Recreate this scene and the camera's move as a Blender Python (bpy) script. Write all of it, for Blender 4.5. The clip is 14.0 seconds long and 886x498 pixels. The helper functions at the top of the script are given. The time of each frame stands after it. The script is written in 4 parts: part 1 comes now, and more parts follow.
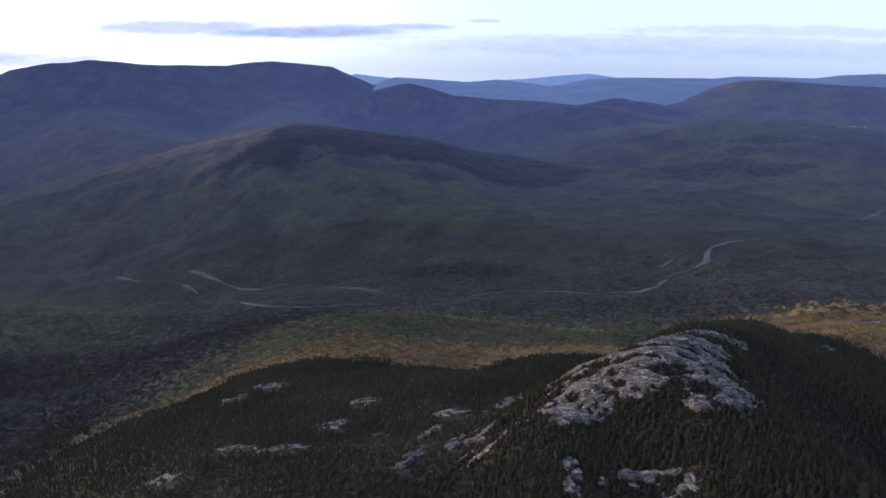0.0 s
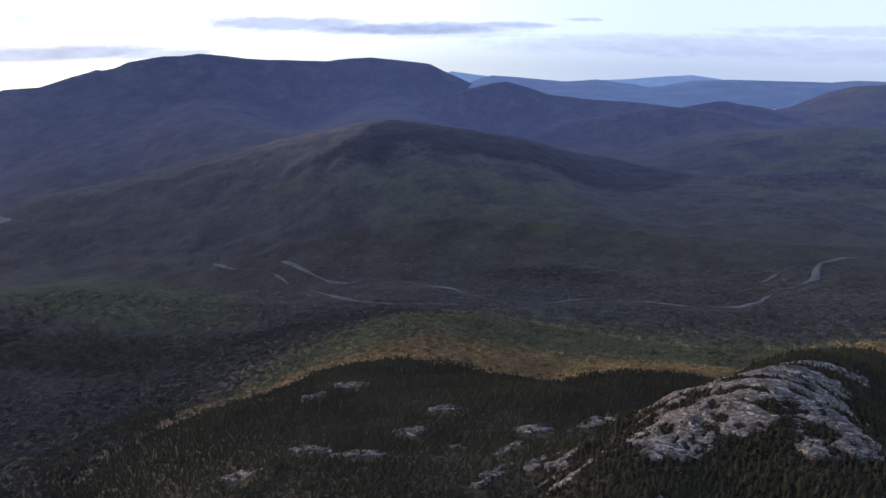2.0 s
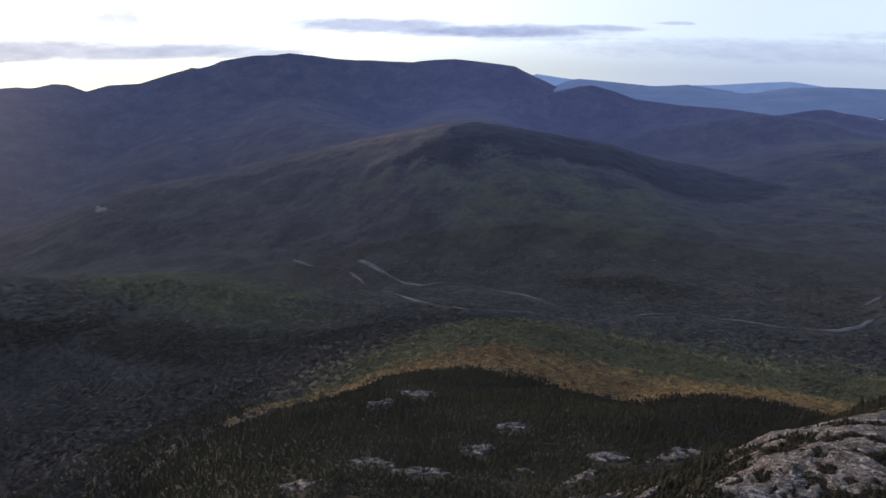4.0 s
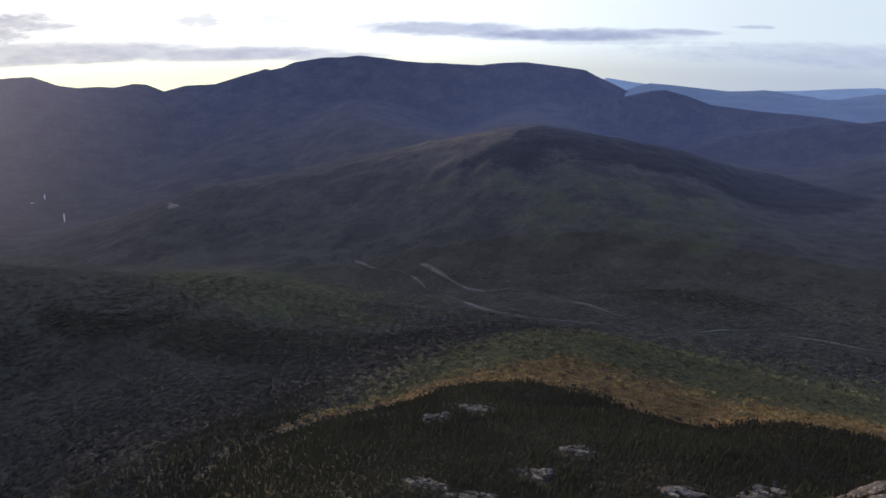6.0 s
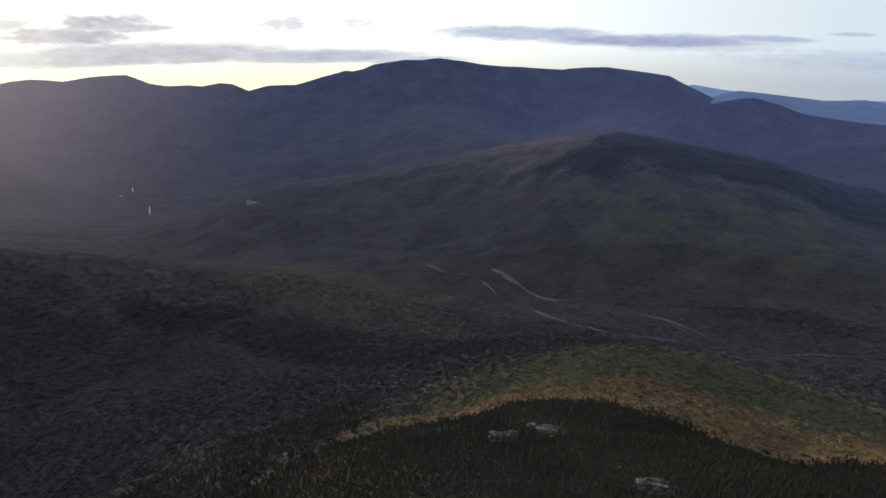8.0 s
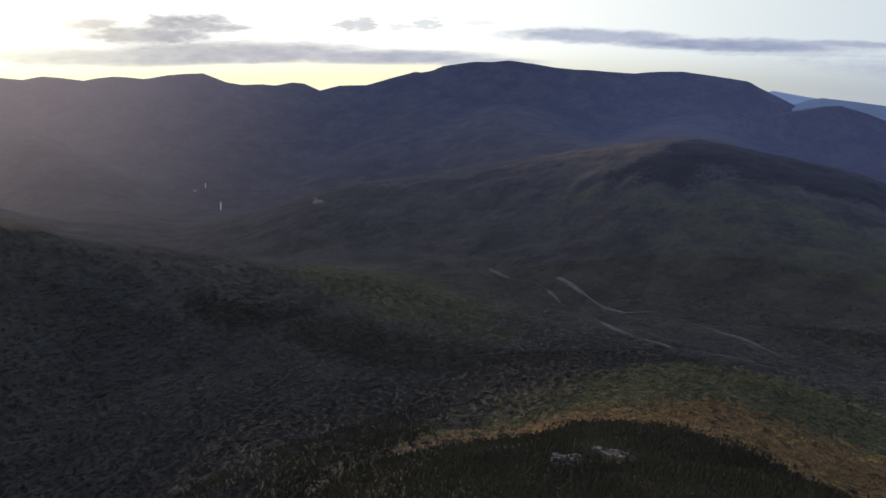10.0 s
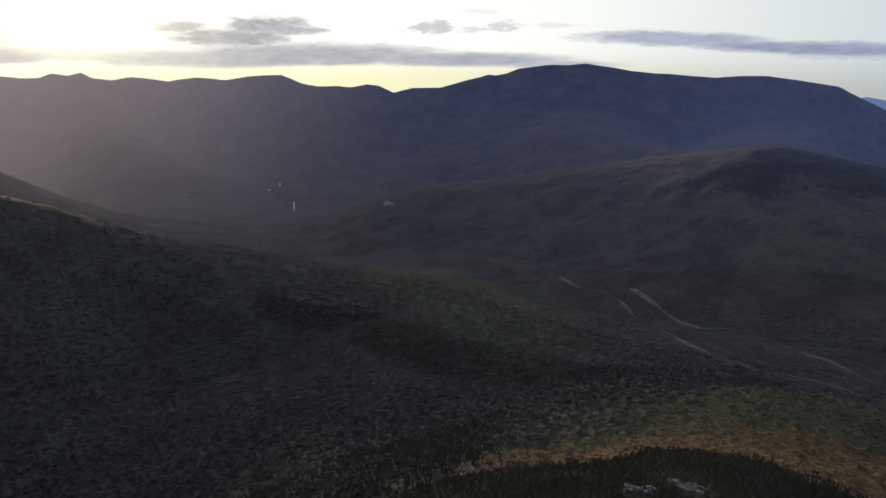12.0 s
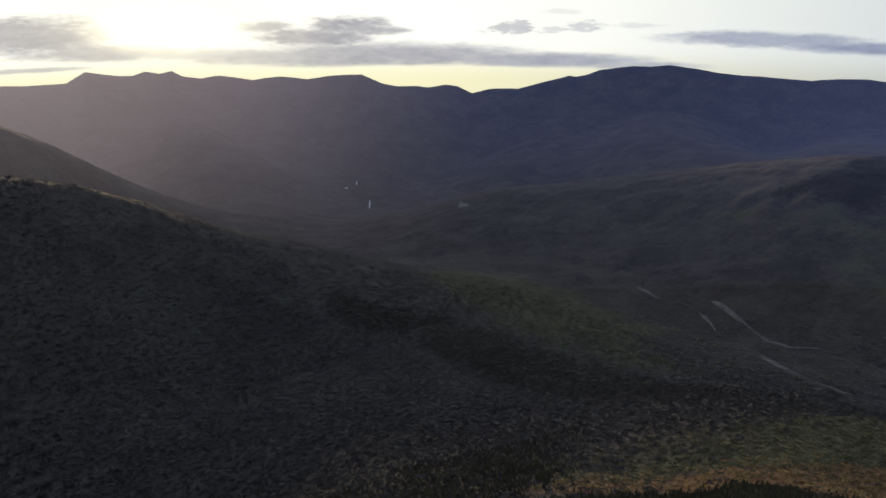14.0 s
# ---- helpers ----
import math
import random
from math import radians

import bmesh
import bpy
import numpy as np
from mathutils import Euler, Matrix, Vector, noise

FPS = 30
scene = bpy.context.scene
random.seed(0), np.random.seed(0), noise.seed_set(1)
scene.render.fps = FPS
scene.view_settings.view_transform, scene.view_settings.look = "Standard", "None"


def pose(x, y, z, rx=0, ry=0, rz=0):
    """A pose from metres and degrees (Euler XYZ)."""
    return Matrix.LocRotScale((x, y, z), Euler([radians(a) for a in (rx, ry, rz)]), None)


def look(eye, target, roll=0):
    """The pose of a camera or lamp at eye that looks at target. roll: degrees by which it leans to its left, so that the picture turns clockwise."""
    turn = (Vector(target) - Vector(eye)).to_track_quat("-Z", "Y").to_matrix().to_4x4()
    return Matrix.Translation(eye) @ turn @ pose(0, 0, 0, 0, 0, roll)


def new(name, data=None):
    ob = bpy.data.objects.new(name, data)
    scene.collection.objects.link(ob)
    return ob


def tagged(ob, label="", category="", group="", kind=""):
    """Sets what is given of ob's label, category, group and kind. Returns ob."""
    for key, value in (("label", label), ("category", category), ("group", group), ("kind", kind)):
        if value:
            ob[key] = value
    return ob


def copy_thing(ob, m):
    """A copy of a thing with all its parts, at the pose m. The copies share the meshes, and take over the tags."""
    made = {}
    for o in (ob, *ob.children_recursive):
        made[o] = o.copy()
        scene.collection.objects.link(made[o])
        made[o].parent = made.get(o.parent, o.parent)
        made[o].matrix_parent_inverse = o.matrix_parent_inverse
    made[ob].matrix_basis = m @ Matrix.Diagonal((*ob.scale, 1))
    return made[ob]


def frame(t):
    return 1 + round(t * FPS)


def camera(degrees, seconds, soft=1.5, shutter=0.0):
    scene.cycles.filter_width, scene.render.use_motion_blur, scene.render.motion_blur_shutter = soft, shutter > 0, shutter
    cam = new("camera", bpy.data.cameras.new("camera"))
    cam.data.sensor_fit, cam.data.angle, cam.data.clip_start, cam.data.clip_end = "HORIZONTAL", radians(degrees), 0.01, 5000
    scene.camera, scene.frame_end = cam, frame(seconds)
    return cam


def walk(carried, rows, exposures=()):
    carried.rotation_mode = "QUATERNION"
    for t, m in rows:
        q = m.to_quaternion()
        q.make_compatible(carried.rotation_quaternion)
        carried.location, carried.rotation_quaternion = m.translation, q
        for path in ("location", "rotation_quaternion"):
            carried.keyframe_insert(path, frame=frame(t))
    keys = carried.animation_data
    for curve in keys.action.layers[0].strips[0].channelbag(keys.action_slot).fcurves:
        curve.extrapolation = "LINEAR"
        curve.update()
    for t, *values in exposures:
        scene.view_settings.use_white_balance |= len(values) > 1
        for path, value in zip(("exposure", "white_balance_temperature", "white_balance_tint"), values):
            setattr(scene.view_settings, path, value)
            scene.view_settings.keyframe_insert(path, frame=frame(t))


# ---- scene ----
cam = camera(62.7, 14.0, soft=1.6)
PATH = [
    (0, (0.04, -0.00, 700.01), (-19.405, 95.358, 677.019), -0.99),
    (0.5, (-0.76, 4.94, 699.99), (-23.460, 99.573, 676.976), -0.67),
    (1, (-1.50, 10.00, 700.42), (-27.442, 103.760, 677.290), -0.44),
    (1.5, (-2.65, 14.93, 700.13), (-31.264, 107.918, 677.025), -0.15),
    (2, (-4.08, 19.90, 699.99), (-35.264, 112.060, 676.856), 0.01),
    (2.5, (-5.23, 25.75, 699.67), (-40.162, 116.559, 676.552), 0.29),
    (3, (-6.75, 31.56, 699.28), (-44.136, 121.395, 676.204), 0.54),
    (5.5, (-18.46, 58.98, 697.35), (-65.192, 144.424, 674.642), 1.22),
    (6, (-21.70, 65.20, 696.49), (-70.551, 149.458, 673.817), 1.36),
    (6.5, (-25.59, 72.19, 695.23), (-76.623, 155.167, 672.628), 1.60),
    (7, (-29.35, 79.03, 694.19), (-82.710, 160.523, 671.567), 1.72),
    (7.5, (-33.16, 84.52, 693.19), (-88.613, 164.619, 670.635), 1.98),
    (8, (-36.55, 88.92, 692.50), (-93.747, 167.819, 670.048), 2.24),
    (10.5, (-55.83, 108.53, 694.31), (-121.546, 180.395, 671.588), 3.14),
    (11, (-60.24, 112.70, 695.16), (-127.713, 182.890, 672.343), 3.21),
    (11.5, (-64.33, 116.75, 695.35), (-133.453, 185.319, 672.529), 3.31),
    (12, (-67.98, 120.69, 695.18), (-138.721, 187.585, 672.370), 3.41),
    (12.5, (-72.12, 124.61, 695.40), (-144.531, 189.674, 672.531), 3.56),
    (13, (-76.60, 128.55, 696.08), (-150.617, 191.726, 673.057), 3.61),
    (13.5, (-81.22, 131.85, 696.80), (-156.866, 192.977, 673.541), 3.65),
    (14, (-86.37, 134.49, 697.34), (-163.506, 193.664, 673.921), 3.85),
]
EXPOSURE = [(0, 0.14, 5780, 11), (2.5, 0.05, 5980, 9), (5.5, -0.12, 6350, 7), (8, -0.25, 6500, 6), (14, -0.64, 6650, 5)]
walk(cam, [(t, look(eye, target, roll)) for t, eye, target, roll in PATH], EXPOSURE)

# ---- world and sun ----
SUN_AZ = 73.8   # degrees to the left of +y
SUN_EL = 3.7
DIP = 0.11      # on the plan, heights fall away from the summit by this slope
LEAN, LEAN_AZ = 6.5, 18.0   # the plan leans down by so many degrees towards this bearing


def plan_turn():
    """The turn that brings the leaning plan to the true level."""
    return Matrix.Rotation(radians(LEAN), 4, (math.cos(radians(LEAN_AZ)), math.sin(radians(LEAN_AZ)), 0))


def true_place(x, y, z):
    """Places of the plan as they lie in the level world."""
    m = np.array(plan_turn())[:3, :3]
    p = np.stack([np.asarray(x, float), np.asarray(y, float), np.asarray(z, float) - 700.0], -1) @ m.T
    return p + (0, 0, 700.0)


def math_node(nt, op, a, b=None, c=None):
    n = nt.nodes.new("ShaderNodeMath")
    n.operation = op
    for slot, v in zip(n.inputs, (a, b, c)):
        if v is None:
            continue
        if isinstance(v, (int, float)):
            slot.default_value = v
        else:
            nt.links.new(v, slot)
    return n.outputs[0]


def smooth_node(nt, v, lo, hi):
    n = nt.nodes.new("ShaderNodeMapRange")
    n.interpolation_type = "SMOOTHSTEP"
    nt.links.new(v, n.inputs["Value"])
    n.inputs["From Min"].default_value, n.inputs["From Max"].default_value = lo, hi
    return n.outputs["Result"]


def mix_node(nt, fac, a, b, blend="MIX"):
    n = nt.nodes.new("ShaderNodeMix")
    n.data_type, n.blend_type = "RGBA", blend
    for slot, v in ((n.inputs[0], fac), (n.inputs[6], a), (n.inputs[7], b)):
        if isinstance(v, (int, float)):
            slot.default_value = v
        elif isinstance(v, tuple):
            slot.default_value = (*v, 1)
        else:
            nt.links.new(v, slot)
    return n.outputs[2]


def noise_node(nt, vec, scale, detail=4, rough=0.55, out="Fac"):
    n = nt.nodes.new("ShaderNodeTexNoise")
    n.inputs["Scale"].default_value, n.inputs["Detail"].default_value = scale, detail
    n.inputs["Roughness"].default_value = rough
    if vec is not None:
        nt.links.new(vec, n.inputs["Vector"])
    return n.outputs[out]


# bearing, elevation on the plan, half width, half height (degrees), density, raggedness, flat underside
CLOUDS = [
    (30.5, -2.62, 7.6, 0.58, 0.8, 0.35, -3.5),     # long lens over the big mountain
    (21.5, -2.98, 9.0, 0.50, 0.95, 0.25, -3.55),
    (14.2, -2.76, 4.2, 0.24, 0.75, 0.3, -3.3),
    (35.5, -2.42, 3.2, 0.22, 0.5, 0.5, -3.0),
    (18.0, -3.45, 7.0, 0.22, 0.35, 0.8, -4.0),
    (8.4, -2.3, 1.5, 0.14, 0.6, 0.5, -3.0),
    (58.0, -3.95, 11.5, 1.05, 0.95, 0.22, -4.78),   # flat bank above the notch
    (47.0, -4.25, 9.5, 0.62, 0.92, 0.2, -4.86),
    (40.0, -4.5, 5.5, 0.30, 0.7, 0.3, -4.9),
    (66.5, -4.0, 6.0, 0.65, 0.8, 0.3, -4.55),
    (60.6, -1.85, 3.0, 0.80, 1.0, 0.55, -2.9),      # heaped puffs
    (58.6, -2.15, 2.6, 0.36, 0.9, 0.4, -2.6),
    (63.0, -2.65, 4.2, 0.70, 1.0, 0.5, -4.2),
    (66.4, -1.85, 2.3, 0.46, 0.85, 0.7, -2.5),
    (48.6, -2.0, 1.5, 0.46, 0.65, 1.9, -2.6),
    (45.2, -2.05, 1.4, 0.3, 0.4, 1.8, -2.6),
    (43.3, -1.85, 1.7, 0.38, 0.5, 1.9, -2.4),
    (39.6, -1.76, 1.9, 0.2, 0.25, 0.9, -2.2),
    (44.6, -0.8, 1.6, 0.2, 0.22, 0.9, -1.2),
    (82.0, -2.35, 5.6, 1.35, 1.0, 0.5, -4.0),       # bank beside the sun
    (78.0, -3.45, 6.5, 0.62, 0.9, 0.4, -4.1),
    (82.5, -4.45, 3.4, 0.16, 0.7, 0.4, -4.7),
    (71.5, -3.75, 4.0, 0.42, 0.6, 0.5, -4.2),
    (-8.0, -4.1, 24.0, 0.9, 0.5, 0.4, -6.0),        # thin veil to the north
    (-14.0, -2.9, 12.0, 0.4, 0.4, 0.7, -4.0),
    (94.0, -1.5, 9.0, 2.5, 0.8, 0.8, -4.6),
]

world = bpy.data.worlds.new("evening_sky")
scene.world = world
world.use_nodes = True
wt = world.node_tree
wt.nodes.clear()
direction = wt.nodes.new("ShaderNodeTexCoord").outputs["Generated"]
sep = wt.nodes.new("ShaderNodeSeparateXYZ")
leaning = wt.nodes.new("ShaderNodeVectorRotate")
leaning.rotation_type = "AXIS_ANGLE"
leaning.inputs["Axis"].default_value = (math.cos(radians(LEAN_AZ)), math.sin(radians(LEAN_AZ)), 0)
leaning.inputs["Angle"].default_value = radians(-LEAN)
wt.links.new(direction, leaning.inputs["Vector"])
wt.links.new(leaning.outputs[0], sep.inputs[0])
sx, sy, sz = sep.outputs
az = math_node(wt, "MULTIPLY", math_node(wt, "ARCTAN2", math_node(wt, "MULTIPLY", sx, -1.0), sy), 180 / math.pi)
el = math_node(wt, "MULTIPLY", math_node(wt, "ARCSINE", sz), 180 / math.pi)
# the clear sky
sky = wt.nodes.new("ShaderNodeTexSky")
sky.sky_type = "NISHITA"
sky.sun_disc = False
sky.sun_elevation, sky.sun_rotation = radians(SUN_EL), radians(-SUN_AZ)
sky.air_density, sky.dust_density, sky.ozone_density = 1.0, 0.6, 2.0
wt.links.new(direction, sky.inputs["Vector"])
clear = mix_node(wt, 1.0, sky.outputs[0], (1.00, 0.68, 0.66), "MULTIPLY")
# sunlit haze low in the sky: white above, cream along the skyline near the sun, lavender far from it
away = math_node(wt, "ABSOLUTE", math_node(wt, "SUBTRACT", az, SUN_AZ))
away = math_node(wt, "MINIMUM", away, math_node(wt, "SUBTRACT", 360.0, away))
warm = smooth_node(wt, away, 75.0, 10.0)
low = smooth_node(wt, el, -3.0, -6.0)
high_tone = mix_node(wt, warm, mix_node(wt, smooth_node(wt, away, 95.0, 150.0), (0.80, 0.895, 1.02), (0.26, 0.30, 0.42)), (1.80, 1.76, 1.68))
low_tone = mix_node(wt, warm, mix_node(wt, smooth_node(wt, away, 95.0, 150.0), (0.54, 0.60, 0.75), (0.20, 0.24, 0.36)), (1.55, 1.45, 0.98))
haze_tone = mix_node(wt, low, high_tone, low_tone)
band = smooth_node(wt, el, 26.0, 4.0)
tone = mix_node(wt, band, clear, haze_tone)
# glow round the hidden sun
gx = math_node(wt, "DIVIDE", math_node(wt, "SUBTRACT", az, SUN_AZ), 5.0)
gy = math_node(wt, "DIVIDE", math_node(wt, "SUBTRACT", el, -1.9), 1.7)
gd = math_node(wt, "SQRT", math_node(wt, "ADD", math_node(wt, "MULTIPLY", gx, gx), math_node(wt, "MULTIPLY", gy, gy)))
glow = smooth_node(wt, gd, 1.3, 0.2)
halo = smooth_node(wt, gd, 2.8, 0.6)
# clouds
stretch = wt.nodes.new("ShaderNodeCombineXYZ")
wt.links.new(math_node(wt, "MULTIPLY", az, 0.26), stretch.inputs[0])
wt.links.new(math_node(wt, "MULTIPLY", el, 0.9), stretch.inputs[1])
ragged = math_node(wt, "SUBTRACT", noise_node(wt, stretch.outputs[0], 1.5, 9, 0.62), 0.5)
tatters = math_node(wt, "SUBTRACT", noise_node(wt, stretch.outputs[0], 4.2, 7, 0.6), 0.5)
ragged = math_node(wt, "ADD", ragged, math_node(wt, "MULTIPLY", tatters, 0.8))
# the outlines wander by slow noise, more along the sky than up it
drift = wt.nodes.new("ShaderNodeSeparateColor")
wt.links.new(noise_node(wt, stretch.outputs[0], 0.55, 5, 0.6, "Color"), drift.inputs[0])
caz = math_node(wt, "ADD", az, math_node(wt, "MULTIPLY", math_node(wt, "SUBTRACT", drift.outputs[0], 0.5), 4.0))
cel = math_node(wt, "ADD", el, math_node(wt, "MULTIPLY", math_node(wt, "SUBTRACT", drift.outputs[1], 0.5), 0.5))
cover = None
for ca, ce, cw, ch, dense, rag, base in CLOUDS:
    dx = math_node(wt, "DIVIDE", math_node(wt, "SUBTRACT", caz, ca), cw)
    dy = math_node(wt, "DIVIDE", math_node(wt, "SUBTRACT", cel, ce), ch)
    d = math_node(wt, "ADD", math_node(wt, "MULTIPLY", dx, dx), math_node(wt, "MULTIPLY", dy, dy))
    d = math_node(wt, "ADD", d, math_node(wt, "MULTIPLY", ragged, 3.6 * rag))
    m = math_node(wt, "MULTIPLY", smooth_node(wt, d, 1.5, 0.1), dense)
    m = math_node(wt, "MULTIPLY", m, smooth_node(wt, cel, base - 0.16, base + 0.2))
    cover = m if cover is None else math_node(wt, "MAXIMUM", cover, m)
cloud_tone = mix_node(wt, smooth_node(wt, away, 46.0, 8.0), (0.45, 0.50, 0.73), (0.72, 0.70, 0.77))
mottled = mix_node(wt, smooth_node(wt, noise_node(wt, stretch.outputs[0], 1.9, 6, 0.55), 0.3, 0.7), (0.88, 0.89, 0.91), (1.16, 1.14, 1.10))
cloud_tone = mix_node(wt, 1.0, cloud_tone, mottled, "MULTIPLY")
tone = mix_node(wt, cover, tone, cloud_tone)
tone = mix_node(wt, math_node(wt, "MULTIPLY", halo, 0.28), tone, (1.9, 1.7, 1.25))
tone = mix_node(wt, math_node(wt, "MULTIPLY", glow, 0.95), tone, (2.8, 2.5, 1.9))
back = wt.nodes.new("ShaderNodeBackground")
back.inputs["Strength"].default_value = 1.0
wt.links.new(tone, back.inputs["Color"])
wout = wt.nodes.new("ShaderNodeOutputWorld")
wt.links.new(back.outputs[0], wout.inputs["Surface"])

sun = new("sun", bpy.data.lights.new("sun", "SUN"))
sun.data.energy, sun.data.angle, sun.data.color = 3.0, radians(3), (1.0, 0.72, 0.42)
a, b = radians(SUN_AZ), radians(SUN_EL)
sun.matrix_world = look((-math.sin(a) * math.cos(b) * 900, math.cos(a) * math.cos(b) * 900, 700 + 900 * math.sin(b)), (0, 0, 700))

# ---- the lie of the land ----
def fade(v, lo, hi):
    s = np.clip((v - lo) / (hi - lo), 0, 1)
    return s * s * (3 - 2 * s)


def wavy(x, y, size, seed=0, octaves=4, gain=0.5):
    """Smooth noise of about unit height from value lattices, for whole arrays."""
    total, amp, norm = 0, 1.0, 0
    for o in range(octaves):
        u, v = x / size * 2**o + 17.3 * o + seed * 7.1, y / size * 2**o - 9.7 * o + seed * 3.3
        i, j = np.floor(u), np.floor(v)
        fu, fv = u - i, v - j
        fu, fv = fu * fu * (3 - 2 * fu), fv * fv * (3 - 2 * fv)

        def h(p, q):
            s = np.sin(p * 127.1 + q * 311.7 + seed * 74.7 + o * 19.19) * 43758.5453
            return (s - np.floor(s)) * 2 - 1

        total = total + amp * ((h(i, j) * (1 - fu) + h(i + 1, j) * fu) * (1 - fv) + (h(i, j + 1) * (1 - fu) + h(i + 1, j + 1) * fu) * fv)
        norm, amp = norm + amp, amp * gain
    return total / norm


def crest(x, y, line):
    """Height of the nearest place on a crest line of (x, y, height, half width), and the distance to it in half widths."""
    best, height = np.full(np.shape(x), 1e9), np.zeros(np.shape(x))
    for (x0, y0, h0, w0), (x1, y1, h1, w1) in zip(line, line[1:]):
        dx, dy = x1 - x0, y1 - y0
        s = np.clip(((x - x0) * dx + (y - y0) * dy) / (dx * dx + dy * dy), 0, 1)
        d = np.hypot(x - x0 - s * dx, y - y0 - s * dy) / (w0 + s * (w1 - w0))
        near = d < best
        best = np.where(near, d, best)
        height = np.where(near, h0 + s * (h1 - h0), height)
    return height, best


def wide(line, w):
    return [(x, y, z, w) for x, y, z in line]


# ridges: (x, y, height over the datum, half width)
SUMMIT = [(330, -260, 560, 230), (190, 60, 556, 200), (120, 200, 558, 150), (48, 318, 572, 100), (80, 420, 553, 115), (125, 520, 520, 130)]
SHOULDER = [(40, 330, 520, 190), (-90, 450, 472, 240), (-230, 510, 442, 240), (-270, 650, 412, 260), (-340, 800, 396, 260), (-470, 1010, 335, 260), (-600, 1200, 285, 240)]
NORTH_RIB = [(30, 540, 452, 180), (30, 650, 432, 210), (40, 740, 406, 220), (30, 900, 348, 230), (-40, 1100, 290, 220)]
EAST_SPUR = [(170, 540, 500, 160), (250, 620, 488, 170), (330, 700, 474, 190), (470, 860, 440, 230), (640, 1080, 400, 280)]
DOME_FACE = [(30, 345, 540, 80), (-4, 290, 545, 80), (12, 235, 532, 90)]
WEST_FLANK = [(-20, 270, 522, 150), (-90, 280, 510, 170), (-190, 320, 484, 190), (-330, 420, 440, 200), (-400, 430, 418, 200), (-500, 440, 380, 240), (-640, 480, 320, 240)]
DOME_ARM = [(18, 335, 534, 60), (3, 340, 541, 60), (-15, 340, 531, 60), (-34, 340, 516, 70), (-60, 345, 488, 80)]
BENCH = [(-1200, 760, 330, 260), (-890, 950, 312, 240), (-760, 1080, 280, 240)]
WEST_SPUR = [(-900, -700, 700, 380), (-1300, -60, 650, 330), (-1480, 220, 592, 320), (-1520, 375, 554, 310), (-1500, 460, 512, 305), (-1420, 640, 412, 320), (-1200, 880, 320, 330)]
FAR_WEST_SPUR = wide([(-2300, -500, 750), (-2440, 200, 690), (-2480, 380, 618), (-2490, 500, 548), (-2480, 620, 450), (-2440, 760, 360), (-2380, 940, 280)], 360)
MID_HILL = [(-1760, 1740, 380, 470), (-1540, 1930, 440, 500), (-1373, 2048, 478, 540), (-1131, 2150, 520, 560), (-960, 2180, 556, 560), (-800, 2200, 543, 540), (-620, 2260, 514, 500), (-470, 2300, 496, 460), (-330, 2320, 442, 420), (-190, 2290, 372, 380)]
SPUR_A = wide([(-2300, 3150, 610), (-2050, 2850, 545), (-1700, 2650, 495), (-1420, 2500, 450), (-1250, 2250, 400)], 560)
SPUR_B = wide([(-1560, 3700, 590), (-1420, 3300, 545), (-1250, 2800, 525), (-1080, 2600, 505), (-760, 2560, 460)], 560)
SPUR_C = wide([(-2800, 3050, 610), (-2600, 2700, 490), (-2300, 2300, 370), (-2000, 2050, 285)], 480)
SPUR_D = wide([(-3750, 2050, 600), (-3500, 1950, 500), (-3150, 1850, 360)], 400)
SPUR_E = wide([(-4000, 1200, 640), (-3700, 1250, 560), (-3200, 1200, 430), (-2800, 1050, 300)], 420)
NORTH_HILL = wide([(-560, 3260, 500), (-395, 3281, 543), (-222, 3297, 571), (-77, 3304, 599), (45, 3305, 586), (142, 3302, 570), (353, 3286, 535)], 170)
NORTH_KNOLL = wide([(-120, 3660, 530), (-29, 3655, 563), (101, 3653, 595), (191, 3650, 608), (282, 3644, 596), (411, 3632, 570), (520, 3620, 530)], 150)
EAST_RISE = wide([(250, 2900, 520), (407, 2876, 560), (519, 2858, 575), (650, 2831, 566), (771, 2800, 562), (900, 2762, 558), (1200, 2600, 548)], 330)
# the big mountain and the range in the west, whose tops make the skyline
MOUNTAIN = wide([(-3537, 2699, 708), (-3497, 2751, 700), (-3444, 2819, 660), (-3374, 2905, 688), (-3268, 3025, 689), (-3172, 3128, 730), (-3098, 3202, 756), (-3069, 3230, 769), (-3046, 3252, 762), (-2996, 3299, 776), (-2951, 3340, 802),
                 (-2811, 3459, 828), (-2730, 3520, 826), (-2658, 3580, 840), (-2560, 3640, 820), (-2330, 3770, 790), (-2030, 3930, 775), (-1930, 3990, 792), (-1810, 4040, 794),
                 (-1640, 4110, 774), (-1490, 4170, 757), (-1370, 4220, 694), (-1260, 4260, 640), (-1000, 4300, 560)], 780)
KNOB = wide([(-1260, 3480, 585), (-1100, 3530, 620), (-1008, 3560, 641), (-940, 3580, 656), (-885, 3593, 662), (-789, 3615, 639), (-678, 3637, 600), (-481, 3669, 582), (-229, 3693, 574), (100, 3690, 540)], 330)
EAST_HILL = wide([(300, 3970, 540), (454, 3974, 575), (609, 3953, 659), (711, 3936, 692), (837, 3911, 708), (1035, 3864, 701), (1199, 3816, 697), (1348, 3766, 698), (1900, 3500, 690), (2600, 3000, 660)], 420)
